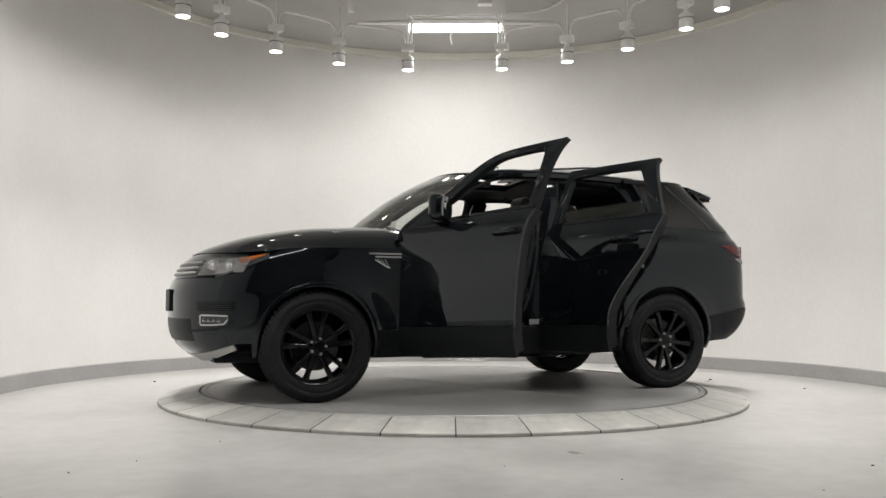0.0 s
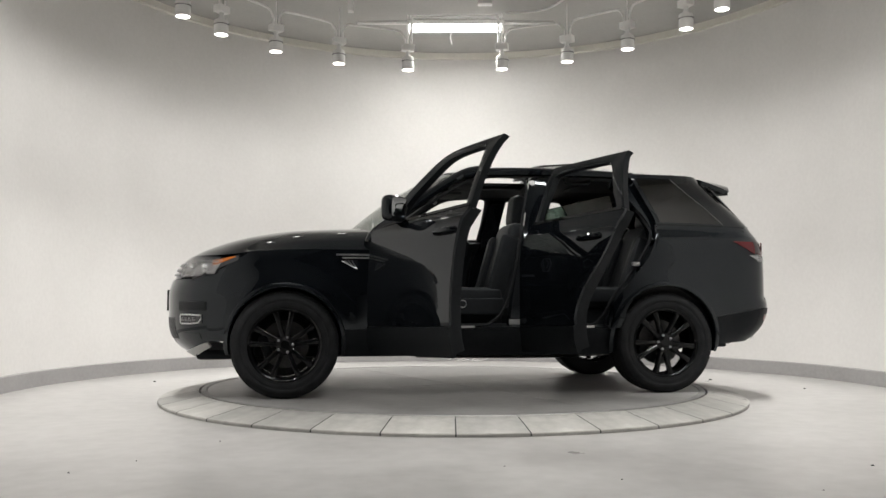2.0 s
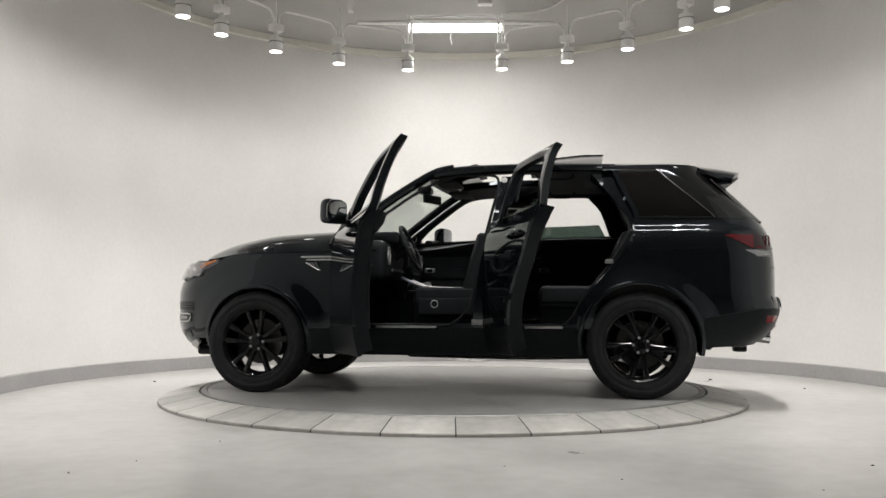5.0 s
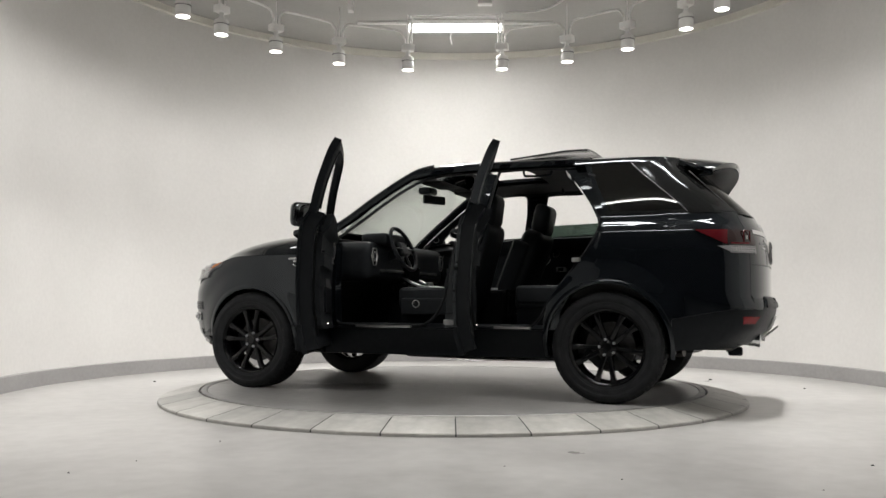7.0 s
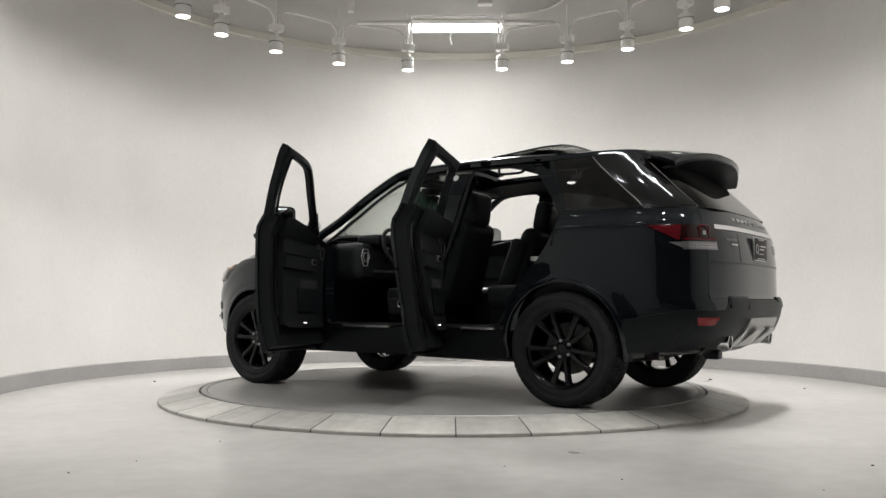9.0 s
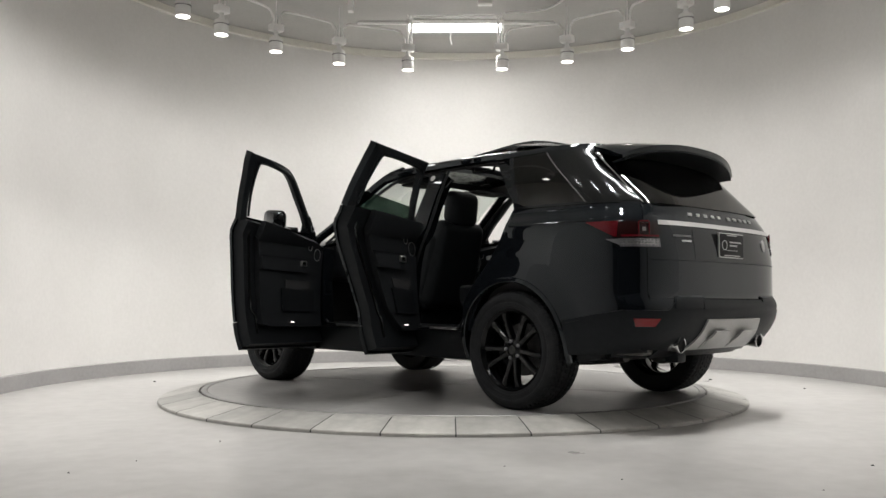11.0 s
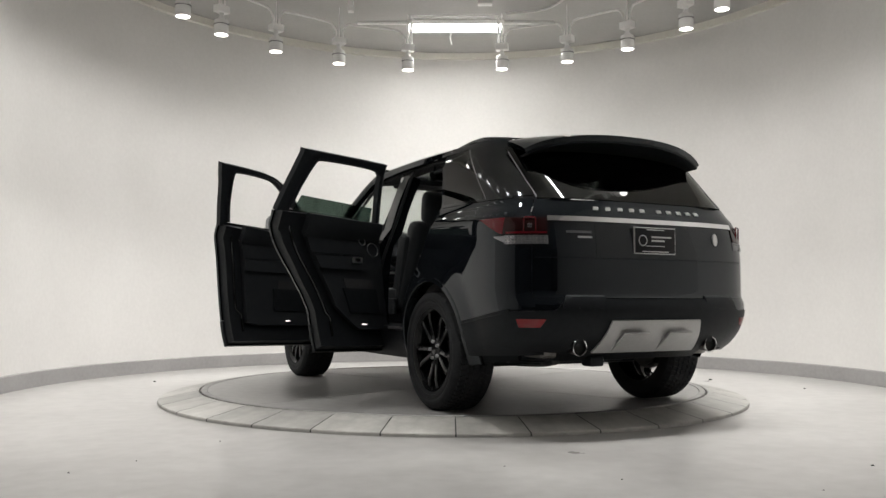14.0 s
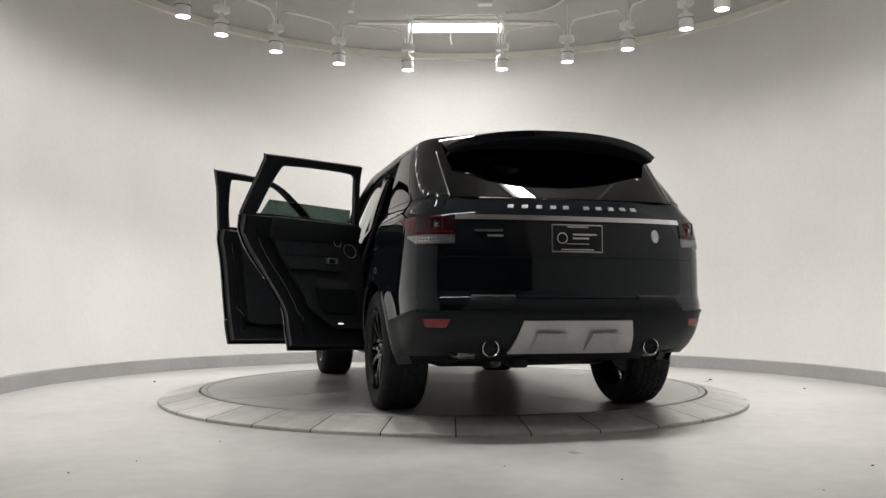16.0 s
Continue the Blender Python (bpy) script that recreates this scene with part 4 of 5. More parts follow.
# ---- car: body ----
def build_car():
    car = empty("suv")
    tagged(car, "glossy black sport utility car with open driver side doors", "car")
    P = lambda name, bm, m=M_PAINT, label="", sharp=35: part(name, bm, m, car, label, sharp)
    for s in (1, -1):
        fn = side_fn(s)
        # front wing, over the arch
        x1 = 2.02
        f_low = lambda x: arch_f(x) if abs(x - AXLE) < 0.405 else (0.50 if x < AXLE else 0.44)
        P("front_wing", patch(fn, 0.812, x1, f_low, lambda x: FENDER_TOP(x) if x < 1.72 else FENDER_TOP(1.72) - (x - 1.72) * 0.62, 60, 22, 0.02), label="gloss black front wing")
        wing_low = patch(fn, 0.812, AXLE - 0.405, 0.30, 0.497, 8, 5, 0.03)
        P("wing_cladding", wing_low, M_SATIN)
        # arch lips
        for nm, ax, ar, r in (("front_arch_lip", AXLE, arch_f, 0.41), ("rear_arch_lip", -AXLE, arch_r, 0.428)):
            bm = bmesh.new()
            rows = []
            for k in range(37):
                t = radians(-12 + 204 * k / 36)
                cz = HUB_Z + (0.012 if ax > 0 else 0.018)
                row = []
                for dr, dy in ((0.030, 0.001), (0.022, 0.005), (0.002, 0.006), (-0.004, 0.0), (-0.004, -0.09), (0.02, -0.09)):
                    x, z = ax + (r + dr) * math.cos(t), cz + (r + dr) * math.sin(t)
                    row.append(bm.verts.new((x, s * (half(x, max(z, 0.3)) + dy), z)))
                rows.append(row)
            for a, b in zip(rows, rows[1:]):
                for j in range(5):
                    bm.faces.new((a[j], a[j + 1], b[j + 1], b[j]))
            P(nm, bm, M_PAINT, "black wheel arch lip")
            # wheel housing
            bm = bmesh.new()
            rows = []
            for k in range(25):
                t = radians(-10 + 200 * k / 24)
                cz = HUB_Z + 0.012
                rows.append([bm.verts.new((ax + (r - 0.006) * math.cos(t), s * y, cz + (r - 0.006) * math.sin(t))) for y in (0.90, 0.56)])
            for a, b in zip(rows, rows[1:]):
                bm.faces.new((a[0], a[1], b[1], b[0]))
            bm.faces.new([r_[1] for r_ in rows])
            P("wheel_housing", bm, M_SATIN)
        # sill
        P("sill", patch(fn, -0.985, 0.80, 0.49, 0.50, 20, 1, 0.18, -0.05), M_SATIN)
        P("sill_cladding", patch(fn, -1.03, 1.0, 0.285, 0.488, 24, 5, 0.10, -0.045), M_SATIN, "satin black sill")
        for a, b in ((0.05, 0.52), (-0.90, -0.62)):
            P("tread_plate", box(((a + b) / 2, s * 0.905, 0.512), (b - a, 0.03, 0.018), 0.004), M_SATCHROME, "silver sill tread plate")
        # B pillar
        bx = swept(fn, lambda z: B_EDGE(z) + 0.055, lambda z: B_EDGE(z) - 0.085, None)
        P("centre_pillar", patch(bx, 0, 1, 0.49, 1.70, 5, 26, 0.10, -0.055), M_PAINT, "gloss black door pillar")
        # A pillar
        ap = [(0.86, 1.12), (0.80, 1.215), (0.62, 1.345), (0.42, 1.49), (0.22, 1.625), (0.08, 1.705), (-0.05, 1.738)]
        pts = [fn(x, z) + Vector((0.0, -s * (0.03 + 0.03 * i / 6), 0.012)) for i, (x, z) in enumerate(ap)]
        P("front_pillar", tube(smooth_path(pts, 6), 0.04, 10, False, (0.040, 0.036)), M_PAINT, "gloss black windscreen pillar")
        P("hinge_pillar", patch(fn, 0.70, 0.80, 0.50, 1.16, 3, 12, 0.10, -0.05), M_PAINT)
        P("kick_panel", box((0.86, s * 0.80, 0.80), (0.16, 0.10, 0.75), 0.02), M_HEAD)
        # roof rail over the doors
        rl = [(0.10, 1.705), (-0.05, 1.735), (-0.25, 1.748), (-0.60, 1.752), (-1.0, 1.745), (-1.3, 1.733)]
        P("cant_rail", tube(smooth_path([fn(x, z - 0.012) + Vector((0, -s * 0.045, 0)) for x, z in rl], 6), 0.03, 10, False, (0.036, 0.034)), M_PAINT)
        # door aperture seal
        for loop in (((0.74, 0.60), (0.70, 0.545), (0.60, 0.52), (0.05, 0.52), (-0.08, 0.545), (-0.185, 0.65), (-0.255, 0.85), (-0.30, 1.1), (-0.365, 1.4), (-0.41, 1.62), (-0.34, 1.69), (-0.05, 1.68), (0.20, 1.575), (0.55, 1.33), (0.72, 1.19)),
                     ((-0.37, 0.62), (-0.39, 0.54), (-0.48, 0.515), (-0.85, 0.52), (-0.96, 0.58), (-1.06, 0.745), (-1.26, 1.0), (-1.39, 1.22), (-1.36, 1.35), (-1.26, 1.52), (-1.17, 1.655), (-1.05, 1.69), (-0.66, 1.70), (-0.585, 1.65), (-0.52, 1.3), (-0.45, 1.0), (-0.385, 0.75))):
            pp = smooth_path([fn(x, z) + Vector((0, -s * 0.075, 0)) for x, z in loop], 5)
            P("aperture_seal", tube(pp, 0.012, 6), M_RUBBER, "black rubber aperture seal")
        # rear quarter
        top_q = lambda x: BELT(x) if x < -1.41 else min(BELT(x), Q_TOP(x))
        Q_TOP = lut((-1.41, 1.24), (-1.365, 1.115), (-1.275, 0.982), (-1.165, 0.856), (-1.065, 0.735), (-1.00, 0.60), (-0.985, 0.50))
        q_low = lambda x: max(arch_r(x), 0.5) if abs(x + AXLE) < 0.424 else (0.50 if x > -AXLE else bump_top(x) + 0.004)
        P("quarter_panel", patch(fn, -2.30, -1.035, q_low, lambda x: max(top_q(x), q_low(x) + 0.01), 70, 26, 0.02), label="gloss black rear quarter panel")
        P("quarter_inner", patch(swept(fn, lambda z: rear_edge(z) - 0.01, lambda z: rear_edge(z) - 0.13, None), 0, 1, 0.50, 1.30, 4, 20, 0.10, -0.022), M_PAINT)
        P("crease_line", patch(fn, -2.16, -1.44, lambda x: BELT(x) - 0.112, lambda x: BELT(x) - 0.106, 20, 1, 0.004, 0.0012), M_GLOSSB)
        # rear bumper corner under the quarter
        P("bumper_corner", patch(fn, -2.30, -1.90, lambda x: 0.375 + 0.05 * (-1.9 - x), bump_top, 14, 8, 0.02, 0.003), M_SATIN, "satin black bumper corner")
        P("bumper_ledge", patch(fn, -2.32, -1.90, lambda x: bump_top(x) - 0.014, lambda x: bump_top(x) + 0.003, 16, 2, 0.03, 0.010), M_SATIN)
        # pillar behind the rear door, quarter glass, rear pillar
        P("rear_pillar", patch(swept(fn, lambda z: rear_edge(z) - 0.004, lambda z: rear_edge(z) - 0.05, None), 0, 1, 1.31, 1.742, 4, 16, 0.08, -0.002), M_PAINT)
        jamb = lut((1.18, 0.0), (1.246, 0.012), (1.36, 0.045), (1.505, 0.084), (1.644, 0.126), (1.70, 0.15))
        P("rear_jamb", patch(swept(fn, lambda z: rear_edge(z) + jamb(z), lambda z: rear_edge(z) - 0.06, None), 0, 1, 1.20, 1.715, 5, 18, 0.09, -0.052), M_PAINT, "gloss black rear door jamb")
        P("grab_handle", tube(smooth_path([(-0.98, s * 0.60, 1.715), (-0.975, s * 0.605, 1.675), (-0.94, s * 0.61, 1.662), (-0.80, s * 0.61, 1.662), (-0.765, s * 0.605, 1.675), (-0.76, s * 0.60, 1.715)], 5), 0.010, 8), M_SATIN)
        qa, qb = (lambda z: rear_edge(z) - 0.04), (lambda z: tail_x(z) + 0.40 + 0.05 * (z - 1.3))
        qg = P("quarter_glass", patch(swept(fn, qa, qb, None), 0, 1, lambda u: 1.322, lambda u: 1.70, 36, 28, 0.006, -0.001), M_GLASS_REAR, "dark privacy quarter glass")
        P("rear_corner_pillar", patch(swept(fn, lambda z: qb(z) - 0.008, lambda z: tail_x(z) + 0.10, None), 0, 1, 1.322, 1.70, 20, 24, 0.04, 0.001), M_GLOSSB)
        part("glass_divider", patch(swept(fn, lambda z: qb(z) + 0.001, lambda z: qb(z) - 0.006, None), 0, 1, 1.324, 1.695, 2, 14, 0.004, 0.004), M_BADGE, qg, "thin grey line along the glass edge")
        P("quarter_lining", patch(swept(fn, lambda z: rear_edge(z) - 0.10, lambda z: tail_x(z) + 0.36, None), 0, 1, 0.72, 1.30, 8, 6, 0.03, -0.10), M_HEAD)
        P("upper_rail", patch(fn, -1.98, -1.20, 1.70, lambda x: 1.738, 20, 3, 0.05, 0.001), M_PAINT)
        P("belt_moulding", patch(fn, -2.22, -1.44, lambda x: BELT(x) + 0.002, lambda x: BELT(x) + 0.02, 20, 2, 0.02, 0.003), M_GLOSSB)
        # side vent
        for k in range(2):
            P("vent_bar", patch(fn, 0.832, 1.10 - 0.045 * k, 1.045 - 0.022 * k - 0.006, 1.045 - 0.022 * k + 0.006, 10, 2, 0.012, 0.008), M_SATCHROME, "satin silver vent bar")
        vm = P("vent_mesh", patch(fn, 0.945, 1.055, lambda x: 0.945 + 0.55 * max(0.0, x - 0.955), 1.008, 8, 3, 0.01, 0.003), M_SATIN, "dark mesh of the side vent")
        part("vent_edge", tube([fn(x, 0.943 + 0.55 * max(0.0, x - 0.955)) + Vector((0, s * 0.005, 0)) for x in (0.945, 0.965, 1.0, 1.03, 1.06)], 0.0035, 6), M_SATCHROME, vm)
        for k in range(3):
            part("mesh_bar", tube([fn(0.955 + 0.028 * k, 0.952 + 0.0155 * k) + Vector((0, s * 0.005, 0)), fn(0.985 + 0.028 * k, 1.004) + Vector((0, s * 0.005, 0))], 0.002, 5), M_SATCHROME, vm)
        # headlamp
        A = lambda y, z: nose_a(s * y, z)
        hl = P("headlamp", patch(fn, 1.80, 2.14, lambda x: 1.0 - (x - 1.80) * 0.42, lambda x: 1.035 - (x - 1.80) * 0.20, 12, 6, 0.05, 0.004), M_LAMPDARK, "clear headlamp with amber marker")
        part("side_reflector", patch(fn, 1.99, 2.135, lambda x: 0.925 - (x - 1.99) * 0.30, lambda x: 0.992 - (x - 1.99) * 0.22, 8, 4, 0.01, 0.008), M_LAMPIN, hl, "silver side reflector")
        part("amber_marker", patch(fn, 1.82, 1.985, lambda x: 1.022 - (x - 1.82) * 0.40, lambda x: 1.029 - (x - 1.82) * 0.20, 8, 3, 0.01, 0.008), M_AMBER, hl, "amber marker lens")
        a0, a1 = nose_a(0.60, 0.96), nose_a(0.865, 0.96)
        nf = lambda a, z: nose_fn(a * s, z)
        hb = P("headlamp_front", patch(nf, a0, a1, lambda a: 0.875 + 0.035 * ((a - a0) / (a1 - a0)) ** 2, lambda a: 1.0, 14, 6, 0.05, 0.004), M_LAMPDARK, "clear headlamp over a dark bezel")
        for yy, rr in ((0.69, 0.046), (0.785, 0.040)):
            p = nf(nose_a(yy, 0.94), 0.94)
            n = Vector((1, s * 0.55, 0)).normalized()
            mm = n.to_track_quat("Z", "Y").to_matrix().to_4x4()
            mm.translation = p + n * 0.004
            part("projector", lathe([(0.0, 0.012), (rr * 0.6, 0.010), (rr * 0.7, 0.002), (rr, 0.012), (rr * 1.08, 0.004), (rr * 1.08, -0.02)], 22, mm), M_CHROME, hb, "round projector lens")
        for za, zb, ya, yb in ((0.884, 0.893, 0.625, 0.80), (0.985, 0.992, 0.62, 0.85)):
            part("light_blade", patch(nf, nose_a(ya, 0.94), nose_a(yb, 0.94), za, zb, 10, 1, 0.008, 0.010), M_CLEARL, hb, "pale light blade")
        part("corner_reflector", patch(nf, nose_a(0.825, 0.94), nose_a(0.862, 0.94), lambda a: 0.90, lambda a: 0.985, 6, 4, 0.01, 0.008), M_LAMPIN, hb, "silver corner reflector")
        part("lamp_cover", patch(nf, a0, a1, lambda a: 0.875 + 0.035 * ((a - a0) / (a1 - a0)) ** 2, 1.0, 12, 4, 0.004, 0.022), M_GLASS_LAMP, hb)
        # fog lamp and intake
        b0, b1 = nose_a(0.66, 0.58), nose_a(0.825, 0.58)
        fo = P("fog_lamp_frame", patch(nf, b0, b1, lambda a: 0.535 + 0.02 * (a - b0), 0.605, 10, 4, 0.03, 0.006), M_LAMPDARK, "silver framed fog lamp")
        rim = [nf(b0 + (b1 - b0) * u, z) for u, z in ((0.02, 0.548), (0.06, 0.537), (0.5, 0.538), (0.86, 0.545), (0.98, 0.575), (0.985, 0.60), (0.5, 0.604), (0.05, 0.604), (0.02, 0.595))]
        part("fog_lamp_rim", tube([p + (p - Vector((1.6, 0, p.z))).normalized() * 0.006 for p in rim], 0.006, 6, True), M_SATCHROME, fo, "satin silver rim")
        for k in range(4):
            u = 0.18 + 0.17 * k
            p = nf(b0 + (b1 - b0) * u, 0.571)
            part("fog_lamp", box((0, 0, 0), (0.03, 0.026, 0.030), 0.008, Matrix.Translation(p + (p - Vector((1.6, 0, p.z))).normalized() * 0.003), 2), M_LAMPIN, fo, "small clear lamp lens")
        im_ = P("intake_mesh", patch(nf, b0 - 0.03, b1 + 0.05, 0.635, 0.70, 8, 3, 0.02, 0.003), M_SATIN, "dark mesh intake")
        for k in range(4):
            part("mesh_bar", patch(nf, b0 - 0.02, b1 + 0.04, 0.642 + 0.015 * k, 0.648 + 0.015 * k, 8, 1, 0.006, 0.007), M_GLOSSB, im_)
        P("bumper_vent", patch(nf, b0 + 0.03, b1 - 0.05, 0.42, 0.47, 8, 3, 0.02, 0.003), M_GLOSSB)
        # tail lamp
        tf = lambda a, z: tail_fn(a * s, z)
        t0, t1 = tail_a(0.712, 1.1), tail_a(0.905, 1.1)
        tl = P("tail_lamp", patch(tf, t0, t1, 1.085, 1.185, 16, 5, 0.05, 0.006), M_DARKRED, "red tail lamp with clear lower strip")
        part("clear_strip", patch(tf, t0, t1 * 0.99, 1.03, 1.082, 16, 3, 0.05, 0.004), M_CLEARL, tl, "clear lower strip")
        part("red_wrap", patch(fn, -2.26, -2.06, lambda x: 1.185 - 0.095 * min(1, max(0.06, (-2.06 - x) / 0.19)), 1.186, 14, 5, 0.03, 0.007), M_RED, tl, "red side lens")
        part("clear_wrap", patch(fn, -2.30, -2.20, lambda x: 1.03 + 0.45 * (x + 2.30), lambda x: 1.078, 8, 3, 0.03, 0.005), M_CLEARL, tl)
        for yy, zz in ((0.800, 1.138),):
            p = tf(tail_a(yy, zz), zz)
            n = Vector((-1, s * (0.25 if yy < 0.8 else 0.6), 0)).normalized()
            mm = n.to_track_quat("Z", "Y").to_matrix().to_4x4()
            mm.translation = p + n * 0.006
            bm = bmesh.new()
            ring = [(0.034, 0.040), (0.028, 0.047), (-0.028, 0.047), (-0.034, 0.040), (-0.034, -0.040), (-0.028, -0.047), (0.028, -0.047), (0.034, -0.040)]
            add_tube(bm, [mm @ Vector((a, b, 0.002)) for a, b in ring], 0.005, 6, True)
            part("lamp_ring", bm, M_RED, tl, "square lamp ring")
            part("lamp_bulb", box((0, 0, 0.0), (0.026, 0.026, 0.008), 0.003, mm), M_LAMPIN, tl)
        part("red_bar", patch(tf, t0 + 0.01, t1 * 0.97, 1.09, 1.102, 12, 2, 0.01, 0.009), M_RED, tl)
        for k in range(11):
            ar = t0 + (t1 - t0) * (0.06 + 0.082 * k)
            part("strip_rib", patch(tf, ar, ar + 0.010, 1.034, 1.078, 1, 2, 0.006, 0.0065), M_LAMPIN, tl)
        for z in (1.044, 1.060):
            part("strip_line", patch(tf, t0 + 0.02, t1 * 0.98, z, z + 0.005, 14, 1, 0.006, 0.006), M_LAMPIN, tl)
        # reflector and tail pipe
        r0, r1 = tail_a(0.74, 0.585), tail_a(0.875, 0.585)
        P("reflector", patch(lambda u, z: tf(r0 + (r1 - r0) * (0.5 + (u - 0.5) * (1 - 0.30 * (0.606 - z) / 0.05)), z), 0, 1, 0.558, 0.606, 10, 4, 0.015, 0.006), M_REFL, "red rear reflector")
        mm = Matrix.Translation((-2.355, s * 0.50, 0.445)) @ pose(0, 0, 0, 0, -94, 0)
        tp = P("tail_pipe", lathe([(0.034, -0.12), (0.042, -0.12), (0.048, 0.06), (0.051, 0.074), (0.0505, 0.084), (0.047, 0.088), (0.043, 0.084), (0.041, 0.06), (0.041, -0.05), (0.0, -0.05)], 26, mm), M_CHROME, "chrome tail pipe")
        # black disc set in the mouth stands in for the pipe's dark inside
        part("bore", lathe([(0.0, 0.058), (0.0405, 0.058)], 24, mm), M_GAP, tp, "flat black disc inside the pipe mouth")
        part("silencer", box((-2.15, s * 0.54, 0.405), (0.22, 0.22, 0.075), 0.036, None, 3), M_STEEL, tp, "dull steel silencer")

    # bonnet, screen, roof
    P("bonnet", patch(hood_pt, 0.0, 0.985, -1, 1, 30, 36, 0.02), label="gloss black clamshell bonnet", sharp=50)
    P("bonnet_lip", patch(nose_fn, -0.98, 0.98, 0.990, lambda a: 1.046 - 0.02 * a * a, 34, 5, 0.03, 0.001))
    for y in (0.33, -0.33):
        P("bonnet_vent", box((1.02, y, 1.250), (0.10, 0.26, 0.012), 0.005), M_SATIN)
    ws = P("windscreen", patch(screen_pt, 0, 1, -1, 1, 12, 16, 0.006), M_GLASS_CLEAR, "clear windscreen glass")
    ws.visible_shadow = False
    P("screen_header", patch(screen_pt, 0.93, 1.03, -1, 1, 2, 14, 0.03, -0.008), M_SATIN)
    P("cowl", box((0.86, 0, 1.185), (0.22, 1.45, 0.06), 0.02), M_SATIN)
    P("bulkhead", box((0.95, 0, 0.78), (0.08, 1.55, 0.80), 0.01), M_HEAD)
    for y in (0.32, -0.28):
        P("wiper", tube([(0.885, y + 0.28, 1.262), (0.86, y, 1.282), (0.87, y - 0.3, 1.272)], 0.008, 6), M_SATIN)
    P("sensor_housing", box((0.30, 0, 1.67), (0.12, 0.16, 0.06), 0.02, pose(0, 0, 0), 3), M_SATIN)
    P("screen_sticker", box((0.80, 0.62, 1.29), (0.004, 0.09, 0.05), 0, pose(0, 0, 0, 0, 0, 0)), M_LABEL, "small pale windscreen sticker")
    xs = (-0.16, -0.66)
    P("roof_front", patch(lambda x, v: roof_pt(x - 0.13 * v * v * max(0, x + 0.16) / 0.37, v), xs[0], 0.21, -1, 1, 8, 24, 0.03), label="gloss black roof")
    P("roof_rear", patch(roof_pt, -2.0, xs[1], -1, 1, 24, 24, 0.03))
    for a, b in ((0.58, 1.0), (-1.0, -0.58)):
        P("roof_side", patch(roof_pt, xs[1], xs[0], a, b, 10, 8, 0.03))
    up = lambda x, v: roof_pt(x, v * 0.60) + Vector((0, 0, 0.028 + 0.045 * min(1, max(0, (-0.55 - x) / 0.5))))
    P("sunroof_panel", patch(up, -1.22, -0.60, -1, 1, 10, 12, 0.014), M_GLOSSB, "dark sunroof panel slid open")
    P("wind_deflector", patch(lambda x, v: roof_pt(x, v * 0.56) + Vector((0, 0, 0.012 + 0.20 * (-0.10 - x))), -0.20, -0.11, -1, 1, 4, 10, 0.008), M_SATIN)
    P("headliner", patch(lambda x, v: roof_pt(x, v * 0.96) + Vector((0, 0, -0.05)), -1.95, -0.68, -1, 1, 12, 12, 0.01), M_HEAD)
    for a, b in ((0.60, 0.95), (-0.95, -0.60)):
        P("headliner_side", patch(lambda x, v: roof_pt(x, v) + Vector((0, 0, -0.05)), -0.68, 0.05, a, b, 8, 4, 0.01), M_HEAD)
    P("roof_aerial", box((-1.62, 0, 1.815), (0.10, 0.03, 0.045), 0.011, None, 3), M_PAINT, "small fin aerial")

    # nose
    P("front_bumper", patch(nose_fn, -1.18, 1.18, lambda a: 0.30 + 0.11 * min(1, abs(a) / 1.0) ** 2, lambda a: 0.865 if abs(a) < 0.85 else 0.865 + 0.05 * min(1, (abs(a) - 0.85) / 0.2), 44, 14, 0.02), label="gloss black front bumper")
    P("chin", patch(nose_fn, -0.98, 0.98, lambda a: 0.262 + 0.112 * a * a, lambda a: 0.312 + 0.105 * a * a - 0.012 * abs(a), 40, 4, 0.02, 0.006), M_SKID, "silver front skid plate")
    P("nose_side", patch(nose_fn, -1.2, 1.2, 0.86, 0.995, 40, 6, 0.03, -0.03), M_GLOSSB)
    g0 = nose_a(0.56, 0.93)
    gr = P("grille", patch(nose_fn, -g0, g0, 0.875, 1.0, 24, 6, 0.03, -0.012), M_GLOSSB, "black grille with silver mesh bars")
    for k in range(3):
        z = 0.90 + 0.036 * k
        part("grille_bar", patch(nose_fn, -g0 * 0.98, g0 * 0.98, z, z + 0.012, 24, 1, 0.02, 0.006), M_SATCHROME, gr)
    P("lower_intake", patch(nose_fn, -0.55, 0.55, 0.42, 0.58, 20, 4, 0.02, 0.002), M_SATIN)
    P("plate_bracket", box((2.388, 0, 0.71), (0.02, 0.32, 0.165), 0.004), M_SATIN, "dark front plate bracket")

    # tail
    tg = P("tailgate", patch(tail_fn, -tail_a(0.80, 1), tail_a(0.80, 1), 0.725, 1.30, 34, 22, 0.03), label="gloss black tailgate")
    for s in (1, -1):
        P("tail_corner", patch(lambda a, z: tail_fn(a * s, z), tail_a(0.803, 1), 1.25, lambda a: 0.656, lambda a: 1.30, 14, 16, 0.02), label="gloss black rear corner")
    part("chrome_strip", patch(tail_fn, -tail_a(0.705, 1.18), tail_a(0.705, 1.18), 1.166, 1.194, 26, 3, 0.012, 0.008), M_CHROME, tg, "chrome tailgate strip")
    part("plate_recess", patch(tail_fn, -tail_a(0.42, 1.06), tail_a(0.42, 1.06), 0.965, 1.15, 20, 5, 0.02, 0.002), M_GLOSSB, tg)
    part("tailgate_seam", patch(tail_fn, -tail_a(0.79, 1), tail_a(0.79, 1), 0.952, 0.957, 26, 1, 0.006, 0.001), M_SATIN, tg)
    px_ = tail_x(1.07) - 0.012
